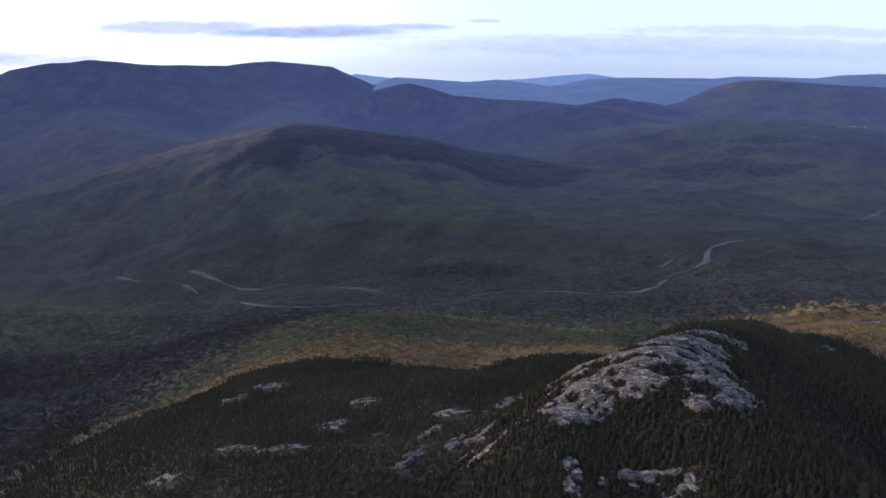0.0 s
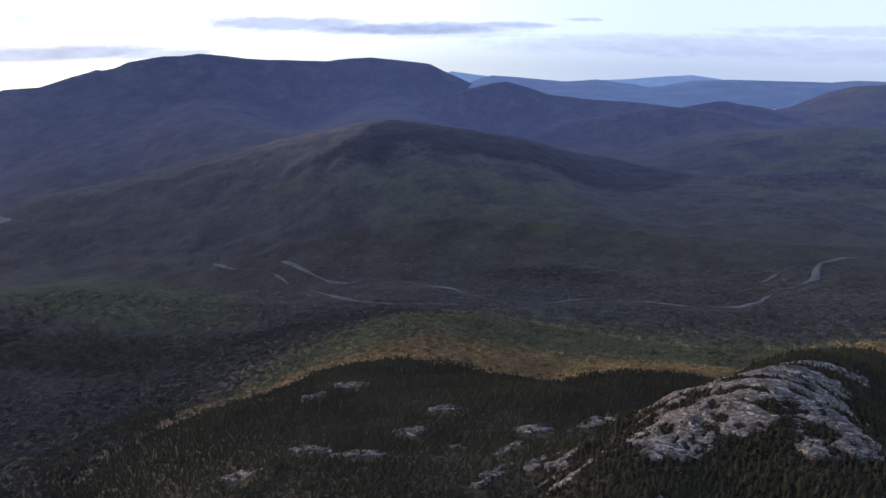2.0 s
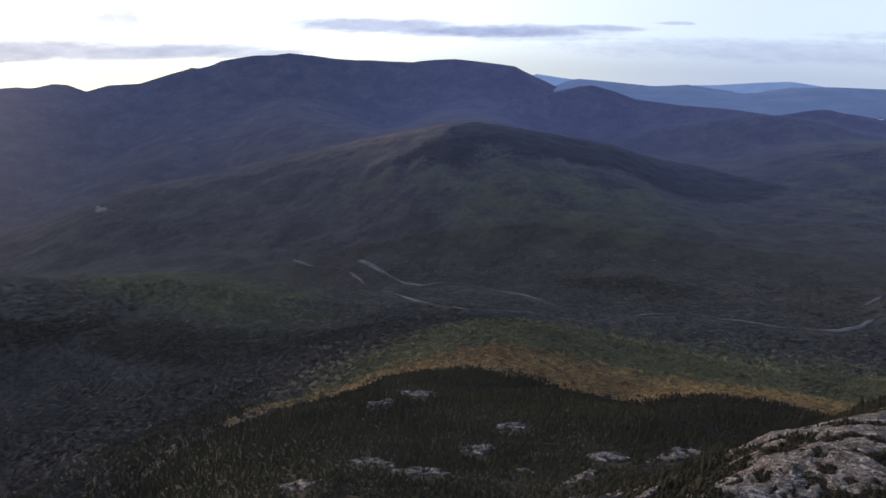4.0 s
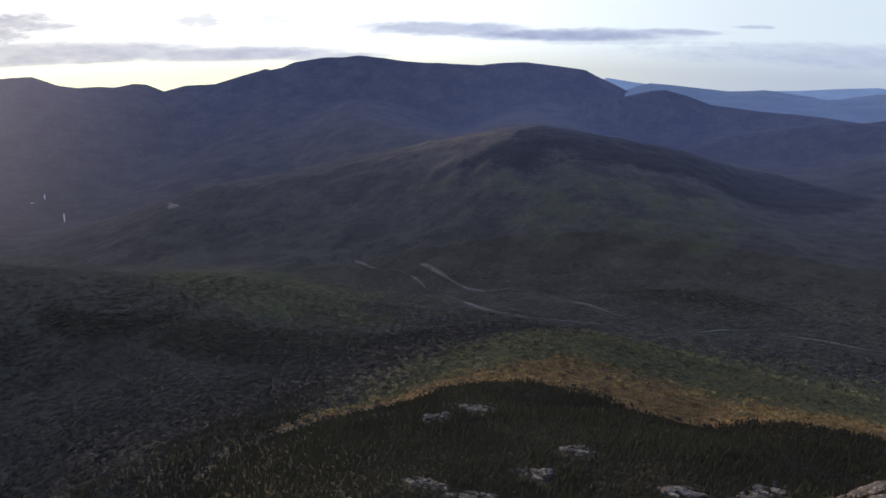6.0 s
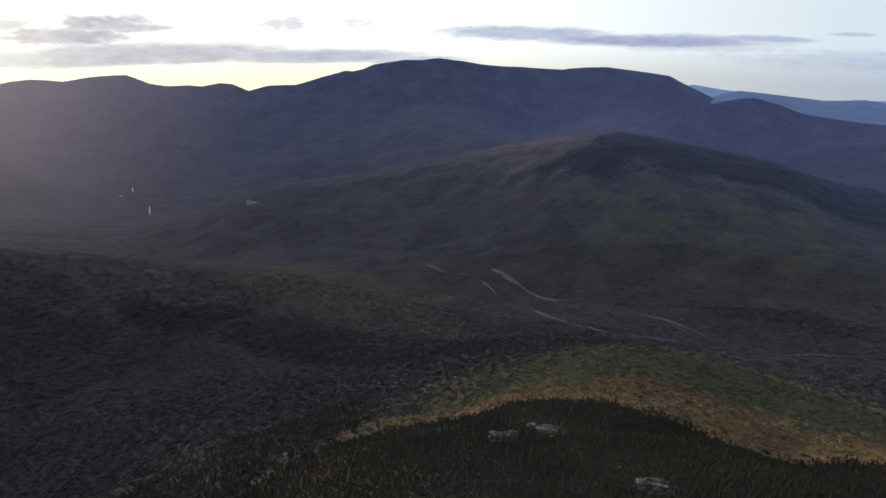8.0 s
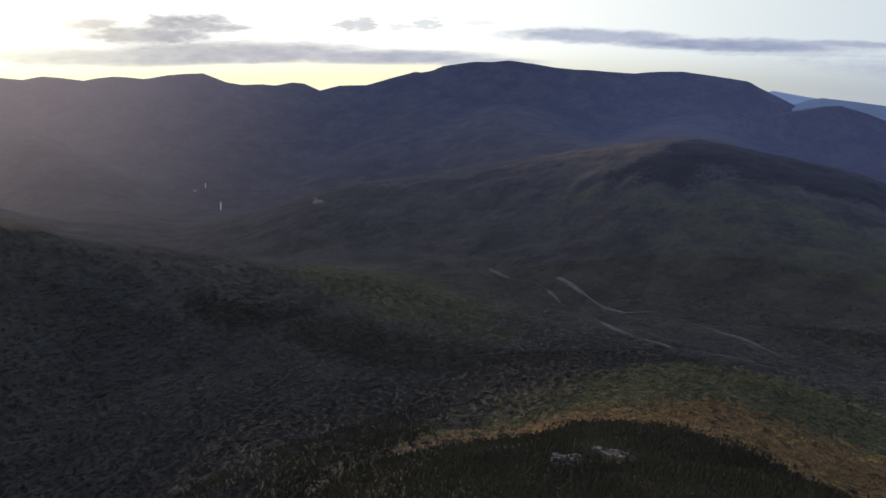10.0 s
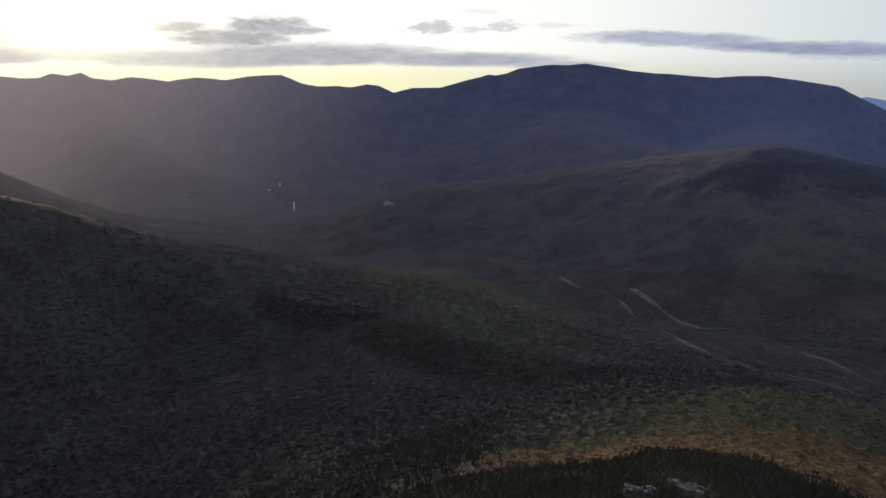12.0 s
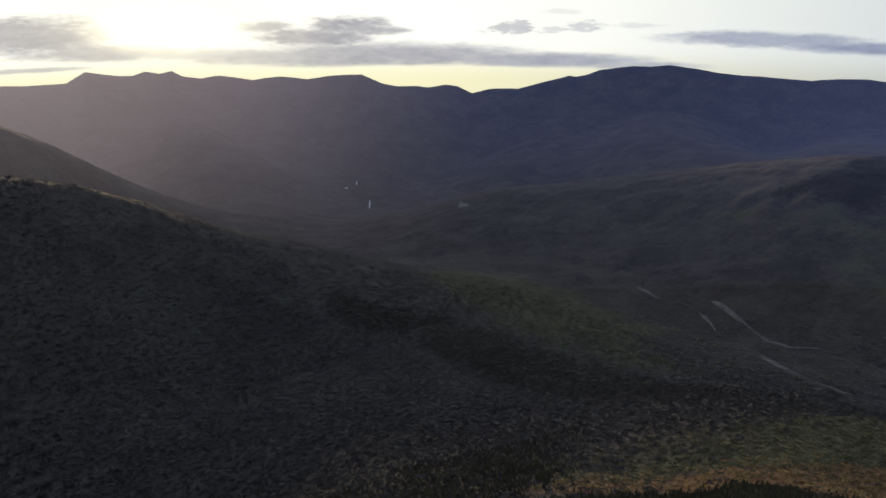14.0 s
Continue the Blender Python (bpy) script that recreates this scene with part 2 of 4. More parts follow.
WEST_RANGE = wide([(-4100, -1300, 740), (-4340, 200, 770), (-4366, 548, 764), (-4354, 656, 761), (-4327, 841, 763), (-4311, 935, 817), (-4295, 1012, 802), (-4278, 1090, 789), (-4261, 1160, 788), (-4247, 1217, 807), (-4228, 1287, 793), (-4210, 1349, 807), (-4196, 1396, 777), (-4167, 1487, 762), (-4138, 1573, 778), (-4107, 1657, 767), (-4071, 1749, 749), (-4044, 1813, 760), (-4013, 1885, 767), (-3981, 1956, 760), (-3948, 2023, 749), (-3890, 2138, 766), (-3843, 2225, 770), (-3803, 2295, 770), (-3744, 2394, 718), (-3697, 2468, 700), (-3637, 2558, 701), (-3594, 2619, 692), (-3537, 2699, 708), (-3497, 2751, 700), (-3444, 2819, 660)], 800)
SKYLINE = (MOUNTAIN, KNOB, EAST_HILL, WEST_RANGE)


def level(x, y):
    """Height of the land before it falls away."""
    floor = np.interp(x, [-4500, -2700, -1870, -830, -600, 240, 1500, 4500], [205, 190, 185, 242, 275, 350, 405, 430])
    floor = floor + 0.075 * np.clip(y - 1450, 0, 3000) * fade(x, -1600, 200)
    floor = floor + 0.10 * np.clip(500 - y, 0, 900) * fade(x, -900, -300)
    total = np.zeros(np.shape(x))
    for line in (SUMMIT, SHOULDER, NORTH_RIB, DOME_FACE, DOME_ARM, EAST_SPUR, WEST_FLANK, BENCH, WEST_SPUR, FAR_WEST_SPUR, MID_HILL, SPUR_A, SPUR_B, SPUR_C, SPUR_D, SPUR_E, NORTH_HILL, NORTH_KNOLL, EAST_RISE):
        h, d = crest(x, y, line)
        total = total + (np.maximum(h - floor, 0) * np.exp(-0.9 * d**2)) ** 12
    rise = total ** (1 / 12)
    away = np.full(np.shape(x), 9.0)
    for line in SKYLINE:
        h, d = crest(x, y, line)
        rise = np.maximum(rise, np.maximum(h - floor, 0) * (0.55 * np.exp(-0.9 * d**2) + 0.45 * np.exp(-1.7 * d)))
        away = np.minimum(away, d)
    z = floor + rise
    r = np.hypot(x, y)
    calm = fade(away, 0.04, 0.4)
    z = z + wavy(x, y, 420, 3, 4) * 16 * fade(r, 250, 1100) * calm + wavy(x, y, 90, 5, 3) * 4 * fade(r, 100, 400) * (0.2 + 0.8 * calm)
    z = z + (wavy(x, y, 900, 9, 3) * 16 - np.abs(wavy(x, y, 620, 13, 3)) * 12) * fade(r, 1700, 2700) * calm
    return z


# the same land, worn smooth, kept on a lattice
LATTICE = np.arange(-5000, 5001, 25.0)
worn_x, worn_y = np.meshgrid(LATTICE, LATTICE, indexing="ij")
worn = level(worn_x, worn_y)
for step in range(14):
    worn[1:-1] = (worn[:-2] + 2 * worn[1:-1] + worn[2:]) / 4
    worn[:, 1:-1] = (worn[:, :-2] + 2 * worn[:, 1:-1] + worn[:, 2:]) / 4


def ground_z(x, y):
    u, v = np.clip((x + 5000) / 25, 0, 399.99), np.clip((y + 5000) / 25, 0, 399.99)
    i, j = u.astype(int), v.astype(int)
    u, v = u - i, v - j
    soft = (worn[i, j] * (1 - u) + worn[i + 1, j] * u) * (1 - v) + (worn[i, j + 1] * (1 - u) + worn[i + 1, j + 1] * u) * v
    keep = fade(np.hypot(x, y), 900, 600)
    for line in SKYLINE:
        keep = np.maximum(keep, fade(crest(x, y, line)[1], 0.35, 0.1))
    fine = wavy(x, y, 60, 15, 3) * 3 * fade(np.hypot(x, y), 500, 900) * (1 - keep)
    fine = fine + wavy(x, y, 36, 16, 2) * 4 * fade(np.hypot(x, y), 1250, 1700) * (1 - 0.6 * keep)
    fine = fine * (1 - 0.7 * fade(np.hypot(x, y), 2300, 3000))
    return level(x, y) * keep + soft * (1 - keep) + fine - DIP * np.hypot(x, y)

# ---- materials ----
def material(name, rough=0.9):
    m = bpy.data.materials.new(name)
    m.use_nodes = True
    b = m.node_tree.nodes["Principled BSDF"]
    b.inputs["Roughness"].default_value = rough
    b.inputs["Specular IOR Level"].default_value = 0.15
    return m, m.node_tree, b


def position(nt):
    return nt.nodes.new("ShaderNodeNewGeometry").outputs["Position"]


def bump(nt, b, height, strength, distance):
    n = nt.nodes.new("ShaderNodeBump")
    n.inputs["Strength"].default_value, n.inputs["Distance"].default_value = strength, distance
    nt.links.new(height, n.inputs["Height"])
    nt.links.new(n.outputs[0], b.inputs["Normal"])


SPRUCE = (0.031, 0.027, 0.018)
# russet woods, with warm low sunlight mixed into the colour
SUNLIT_RUST = (0.17, 0.095, 0.045)
GREEN = (0.080, 0.079, 0.042)
BARE = (0.073, 0.066, 0.055)
DUSK = (0.056, 0.049, 0.042)


def woods_colour(nt, p):
    """Woods from above: dark spruce, russet and yellow-green hardwoods, grey bare crowns, by the cover attribute."""
    at = nt.nodes.new("ShaderNodeAttribute")
    at.attribute_name = "cover"
    s = nt.nodes.new("ShaderNodeSeparateColor")
    nt.links.new(at.outputs["Color"], s.inputs[0])
    patch = noise_node(nt, p, 0.008, 6, 0.62)
    crowns = nt.nodes.new("ShaderNodeTexVoronoi")
    crowns.inputs["Scale"].default_value = 0.10
    nt.links.new(p, crowns.inputs["Vector"])
    stands = nt.nodes.new("ShaderNodeTexVoronoi")
    stands.inputs["Scale"].default_value = 0.022
    nt.links.new(p, stands.inputs["Vector"])
    grain = noise_node(nt, p, 0.07, 5, 0.7)

    def spread(v, by, k, lo, hi):
        return smooth_node(nt, math_node(nt, "ADD", v, math_node(nt, "MULTIPLY", math_node(nt, "SUBTRACT", by, 0.5), k)), lo, hi)

    col = mix_node(nt, smooth_node(nt, patch, 0.38, 0.62), DUSK, BARE)
    col = mix_node(nt, spread(s.outputs[2], patch, 1.3, 0.3, 0.75), col, GREEN)
    col = mix_node(nt, spread(s.outputs[1], grain, 0.9, 0.3, 0.7), col, SUNLIT_RUST)
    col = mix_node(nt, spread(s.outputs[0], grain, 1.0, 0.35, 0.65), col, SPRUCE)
    col = mix_node(nt, 0.36, col, mix_node(nt, crowns.outputs["Color"], (0.5, 0.5, 0.52), (1.5, 1.48, 1.4)), "MULTIPLY")
    col = mix_node(nt, 0.4, col, mix_node(nt, stands.outputs["Color"], (0.6, 0.62, 0.66), (1.35, 1.33, 1.25)), "MULTIPLY")
    height = math_node(nt, "ADD", math_node(nt, "MULTIPLY", crowns.outputs["Distance"], -0.09), math_node(nt, "MULTIPLY", grain, 1.4))
    return col, height


def ground_material():
    m, nt, b = material("wooded_ground")
    col, height = woods_colour(nt, position(nt))
    nt.links.new(col, b.inputs["Base Color"])
    bump(nt, b, height, 1.0, 5.0)
    return m


def distance_material():
    """The far woods of the backdrop, with the evening haze before them painted on as emission."""
    m, nt, b = material("far_woods_haze")
    p = position(nt)
    col, height = woods_colour(nt, p)
    nt.links.new(col, b.inputs["Base Color"])
    bump(nt, b, height, 0.35, 4.0)
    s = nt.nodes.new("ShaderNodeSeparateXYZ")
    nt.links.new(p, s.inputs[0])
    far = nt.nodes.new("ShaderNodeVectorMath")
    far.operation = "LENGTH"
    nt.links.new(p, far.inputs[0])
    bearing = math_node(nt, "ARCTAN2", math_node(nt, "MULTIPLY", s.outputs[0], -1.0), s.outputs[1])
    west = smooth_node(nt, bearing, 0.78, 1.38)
    air = mix_node(nt, west, HAZE_NORTH, HAZE_WEST)
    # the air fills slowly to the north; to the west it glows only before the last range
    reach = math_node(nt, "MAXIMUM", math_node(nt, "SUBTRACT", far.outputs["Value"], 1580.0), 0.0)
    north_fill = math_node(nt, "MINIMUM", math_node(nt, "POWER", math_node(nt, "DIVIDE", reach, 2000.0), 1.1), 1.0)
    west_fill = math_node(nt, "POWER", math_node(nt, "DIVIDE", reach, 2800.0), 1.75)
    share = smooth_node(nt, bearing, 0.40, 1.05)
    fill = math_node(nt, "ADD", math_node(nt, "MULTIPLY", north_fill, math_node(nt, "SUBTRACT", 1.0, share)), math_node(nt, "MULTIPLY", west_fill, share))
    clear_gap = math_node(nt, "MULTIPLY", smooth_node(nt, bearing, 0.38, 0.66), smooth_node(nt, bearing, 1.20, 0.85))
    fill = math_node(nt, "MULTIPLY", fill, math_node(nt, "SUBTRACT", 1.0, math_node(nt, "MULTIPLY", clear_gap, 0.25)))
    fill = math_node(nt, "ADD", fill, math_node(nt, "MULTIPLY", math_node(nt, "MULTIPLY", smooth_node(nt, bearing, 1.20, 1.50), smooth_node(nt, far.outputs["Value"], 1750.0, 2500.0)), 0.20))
    # emission stands in for the haze and the glare below the sun
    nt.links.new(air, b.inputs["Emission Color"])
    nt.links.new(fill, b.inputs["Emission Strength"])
    return m


# glow colours of the painted haze
HAZE_NORTH = (0.024, 0.034, 0.104)
HAZE_WEST = (0.290, 0.232, 0.245)


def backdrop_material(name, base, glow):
    """Farthest ranges, with evening haze painted in as a bluish base and an even glow."""
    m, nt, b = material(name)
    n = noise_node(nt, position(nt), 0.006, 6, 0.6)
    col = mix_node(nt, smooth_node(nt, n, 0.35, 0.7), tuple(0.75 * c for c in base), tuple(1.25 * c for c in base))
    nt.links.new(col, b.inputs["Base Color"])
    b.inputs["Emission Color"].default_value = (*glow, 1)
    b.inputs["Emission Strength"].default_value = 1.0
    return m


def mesh_from(name, verts, faces, mat):
    me = bpy.data.meshes.new(name)
    verts, faces = np.asarray(verts, np.float32), np.asarray(faces, np.int32)
    k = faces.shape[1]
    me.vertices.add(len(verts))
    me.vertices.foreach_set("co", verts.ravel())
    me.loops.add(faces.size)
    me.loops.foreach_set("vertex_index", faces.ravel())
    me.polygons.add(len(faces))
    me.polygons.foreach_set("loop_start", np.arange(0, faces.size, k, dtype=np.int32))
    me.polygons.foreach_set("loop_total", np.full(len(faces), k, np.int32))
    me.update(calc_edges=True)
    me.materials.append(mat)
    return me


def grid_faces(rows, cols, wrap=False):
    i, j = np.meshgrid(np.arange(rows - 1), np.arange(cols if wrap else cols - 1), indexing="ij")
    j2 = (j + 1) % cols
    return np.stack([i * cols + j, i * cols + j2, (i + 1) * cols + j2, (i + 1) * cols + j], -1).reshape(-1, 4)


# ---- the ground ----
WOODS_EDGE = ([-520, -420, -345, -270, -160, -55, 60, 200, 420], [150, 360, 520, 622, 648, 662, 652, 615, 480])


def past_edge(x, y):
    """Metres beyond the lower edge of the summit spruce."""
    return y - np.interp(x, *WOODS_EDGE) + 14 * wavy(x, y, 60, 11, 3)


def spruce_share(x, y):
    """1 in the spruce woods of the summit, 0 outside them."""
    return fade(past_edge(x, y) + 70 * wavy(x, y, 70, 12, 3) * (0.2 + 0.65 * fade(x, -240, -360)), 24, -24) * fade(x, -560, -380)


def cover(x, y):
    """Shares of spruce, russet and yellow-green woods, with some shade and sunlight painted in through them."""
    out = past_edge(x, y)
    con = spruce_share(x, y)
    con = np.maximum(con, 0.62 * fade(out, 20, -40) * fade(x, -300, -520))
    # russet woods below the spruce, also painting in the strip of orange sunlight
    sunlit_rust = fade(out, -30, 10) * fade(out, 190, 50) * (0.6 + 0.4 * fade(x, -380, -270)) * fade(x, -640, -480)
    sunlit_rust = np.maximum(sunlit_rust, fade(np.hypot((x - 370) / 270, (y - 830) / 250), 1.1, 0.45))
    sunlit_rust = np.maximum(sunlit_rust, 0.25 * fade(out, -10, 20) * fade(out, 150, 60) * fade(x, -620, -430))
    green = fade(out, 30, 140) * fade(out, 520, 260) * (0.35 + 0.65 * fade(x, -480, -330)) * fade(x, -700, -450)
    green = np.maximum(green, 0.75 * fade(np.hypot((x + 980) / 500, (y - 1060) / 290) + 0.4 * wavy(x, y, 200, 45, 4), 1.0, 0.3))
    green = np.maximum(green, 0.5 * fade(np.hypot((x + 560) / 760, (y - 1780) / 430) + 0.35 * wavy(x, y, 240, 33, 4), 1.05, 0.3))
    north_valley = fade(y, 1500, 2000) * fade(x, -300, 300)
    green = np.maximum(green, (0.2 + 0.4 * fade(wavy(x, y, 320, 51, 4), -0.1, 0.35)) * north_valley)
    con = np.maximum(con, 0.5 * fade(wavy(x, y * 1.6, 300, 53, 4), 0.02, 0.35) * north_valley)
    con = np.maximum(con, 0.55 * fade(np.hypot((x + 260) / 300, (y - 1350) / 100) + 0.5 * wavy(x, y, 200, 27, 4), 1.1, 0.4))
    # the near west slope's shade, put in as darker cover
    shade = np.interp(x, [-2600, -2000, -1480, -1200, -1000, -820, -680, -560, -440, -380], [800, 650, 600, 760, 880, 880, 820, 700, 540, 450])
    west_shade = fade(y - shade + 90 * wavy(x, y, 240, 28, 4), 60, -60) * fade(np.hypot(x, y), 2900, 2300) * fade(x, -340, -440)
    con = np.maximum(con, (0.10 + 0.42 * fade(np.hypot(x, y), 1200, 600) + 0.22 * wavy(x, y, 120, 29, 3)) * west_shade)
    # dark cover along the ravine paints in its shadow
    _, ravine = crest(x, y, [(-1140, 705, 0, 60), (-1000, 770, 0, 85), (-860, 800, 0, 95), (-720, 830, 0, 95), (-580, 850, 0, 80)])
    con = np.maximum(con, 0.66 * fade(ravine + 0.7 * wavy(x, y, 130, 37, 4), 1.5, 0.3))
    sunlit_rust, green = sunlit_rust * (1 - west_shade), green * (1 - 0.7 * west_shade)
    con = np.maximum(con, 0.34 * fade(wavy(x, y, 230, 35, 4), 0.04, 0.45) * fade(np.hypot(x, y), 850, 1100) * fade(np.hypot(x, y), 3100, 2200))
    _, d = crest(x, y, MID_HILL)
    con = np.maximum(con, 0.82 * fade(d + 0.35 * wavy(x, y, 240, 21, 4), 0.80, 0.35) * fade(x + 110 * wavy(x, y, 300, 25, 3), -1010, -900))
    sunlit_rust = np.maximum(sunlit_rust, 0.34 * fade(np.hypot((x + 1160) / 330, (y - 2080) / 190) + 0.4 * wavy(x, y, 260, 26, 3), 1.0, 0.4))
    con = np.maximum(con, 0.36 * fade(wavy(x, y, 480, 22, 5), 0.10, 0.5) * fade(np.hypot(x, y), 1200, 1500) * fade(np.hypot(x, y), 3100, 2200))
    return np.stack([con, sunlit_rust, green, np.ones_like(con)], -1)


def land(name, radii, angles, wrap, mat, label):
    r, a = np.meshgrid(radii, np.radians(angles), indexing="ij")
    x, y = -60 - r * np.sin(a), 60 + r * np.cos(a)
    me = mesh_from(name, true_place(x, y, ground_z(x, y)).reshape(-1, 3), grid_faces(len(radii), len(angles), wrap)[:, ::-1], mat)
    me.polygons.foreach_set("use_smooth", np.ones(len(me.polygons), bool))
    att = me.attributes.new("cover", "FLOAT_COLOR", "POINT")
    att.data.foreach_set("color", cover(x, y).reshape(-1, 4).astype(np.float32).ravel())
    return tagged(new(name, me), label, "ground" if name == "ground" else "mountain", kind="structure")


NEAR_END = 1600.0
fan = np.concatenate([np.linspace(-52, 100, 820), np.linspace(104, 304, 50)])
land("ground", np.concatenate([np.linspace(0.02, 60, 11), np.geomspace(66, NEAR_END, 312)]), fan, True, ground_material(), "wooded valley and slopes of spruce and bare hardwoods")
land("backdrop_mountains", np.geomspace(NEAR_END, 4720, 236), fan, True, distance_material(), "blue wooded mountains and far valley with painted evening haze")


# ---- farthest ranges ----
def far_range(name, label, skyline, depth, mat, seed, foot):
    """A range with a crest over (x, y, level height) and a front slope that runs down towards the valley."""
    pts = np.array(skyline, float)
    s = np.linspace(0, len(pts) - 1, 420)
    k = np.arange(len(pts))
    cx, cy, cz = (np.interp(s, k, pts[:, n]) for n in range(3))
    v = np.concatenate([-np.linspace(0.5, 0, 6)[:-1], np.linspace(0, 1, 40)])[:, None]
    r = np.hypot(cx, cy)
    shrink = (r - depth * v) / r
    x, y = cx * shrink, cy * shrink
    fall = np.where(v < 0, -v * 0.8, 0.55 * v + 0.45 * v**1.6)
    z = cz - (cz - foot) * fall + wavy(x, y, 130, seed + 1, 3) * 8 * np.clip(v * 6, 0.15, 1) - DIP * np.hypot(x, y)
    me = mesh_from(name, true_place(x, y, z).reshape(-1, 3), grid_faces(x.shape[0], x.shape[1]), mat)
    me.polygons.foreach_set("use_smooth", np.ones(len(me.polygons), bool))
    return tagged(new(name, me), label, "mountain", kind="structure")


mid_haze = backdrop_material("far_range", (0.06, 0.07, 0.09), (0.075, 0.112, 0.235))
far_haze = backdrop_material("farthest_range_haze", (0.08, 0.09, 0.12), (0.14, 0.21, 0.40))
far_range("backdrop_hills", "hills one behind another, pale blue from painted haze", [
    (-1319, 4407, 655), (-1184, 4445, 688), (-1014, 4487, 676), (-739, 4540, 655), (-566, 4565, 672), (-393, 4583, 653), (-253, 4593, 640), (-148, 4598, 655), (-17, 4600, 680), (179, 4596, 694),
    (496, 4573, 700), (710, 4544, 704), (826, 4524, 721), (1080, 4468, 725), (1215, 4433, 726), (1341, 4396, 750), (1506, 4340, 765), (2100, 4050, 770), (3000, 3500, 760)], 700, mid_haze, 41, 540)
far_range("backdrop_far_hump", "farthest hill, pale blue from painted haze", [
    (-1700, 4400, 640), (-1449, 4460, 712), (-1300, 4500, 690), (-900, 4640, 650), (-406, 4733, 676), (-180, 4745, 700), (-20, 4750, 713), (120, 4748, 698), (500, 4730, 650)], 300, far_haze, 47, 600)


# ---- bare rock ----
def rock_material():
    m, nt, b = material("granite", 0.85)
    p = position(nt)
    stretch = nt.nodes.new("ShaderNodeMapping")
    stretch.inputs["Scale"].default_value = (0.35, 1.0, 2.2)
    nt.links.new(p, stretch.inputs["Vector"])
    big, fine = noise_node(nt, stretch.outputs[0], 0.22, 6, 0.62), noise_node(nt, stretch.outputs[0], 0.55, 6, 0.6)
    sheets = nt.nodes.new("ShaderNodeMapping")
    sheets.inputs["Scale"].default_value = (0.05, 0.22, 0.75)
    nt.links.new(mix_node(nt, 1.0, p, mix_node(nt, 1.0, noise_node(nt, p, 0.15, 4, 0.6, "Color"), (7.0, 7.0, 5.0), "MULTIPLY"), "ADD"), sheets.inputs["Vector"])
    layer = noise_node(nt, sheets.outputs[0], 1.7, 4, 0.6)
    seam = math_node(nt, "ABSOLUTE", math_node(nt, "SUBTRACT", layer, 0.5))
    crack = nt.nodes.new("ShaderNodeTexVoronoi")
    crack.feature = "DISTANCE_TO_EDGE"
    crack.inputs["Scale"].default_value = 0.16
    nt.links.new(mix_node(nt, 1.0, stretch.outputs[0], mix_node(nt, 1.0, noise_node(nt, p, 0.25, 4, 0.65, "Color"), (5.0, 5.0, 5.0), "MULTIPLY"), "ADD"), crack.inputs["Vector"])
    col = mix_node(nt, smooth_node(nt, fine, 0.3, 0.7), (0.21, 0.178, 0.156), (0.50, 0.43, 0.38))
    col = mix_node(nt, math_node(nt, "MULTIPLY", smooth_node(nt, big, 0.48, 0.60), 0.8), col, (0.10, 0.088, 0.080))
    col = mix_node(nt, math_node(nt, "MULTIPLY", smooth_node(nt, layer, 0.54, 0.40), 0.7), col, (0.11, 0.097, 0.09))
    col = mix_node(nt, math_node(nt, "MULTIPLY", smooth_node(nt, seam, 0.03, 0.008), 0.85), col, (0.04, 0.036, 0.03))
    col = mix_node(nt, math_node(nt, "MULTIPLY", smooth_node(nt, crack.outputs["Distance"], 0.03, 0.005), 0.6), col, (0.05, 0.045, 0.04))
    # thin weathered beds along the ledges
    beds = nt.nodes.new("ShaderNodeMapping")
    beds.inputs["Scale"].default_value = (0.10, 0.55, 1.5)
    beds.inputs["Rotation"].default_value = (0.0, 0.0, radians(24))
    nt.links.new(mix_node(nt, 1.0, p, mix_node(nt, 1.0, noise_node(nt, p, 0.3, 3, 0.6, "Color"), (3.0, 3.0, 2.0), "MULTIPLY"), "ADD"), beds.inputs["Vector"])
    bed = noise_node(nt, beds.outputs[0], 1.6, 3, 0.7)
    col = mix_node(nt, math_node(nt, "MULTIPLY", smooth_node(nt, bed, 0.47, 0.40), 0.75), col, (0.075, 0.066, 0.06))
    nt.links.new(col, b.inputs["Base Color"])
    bump(nt, b, math_node(nt, "ADD", fine, math_node(nt, "MULTIPLY", smooth_node(nt, seam, 0.0, 0.05), 0.8)), 1.0, 0.9)
    return m


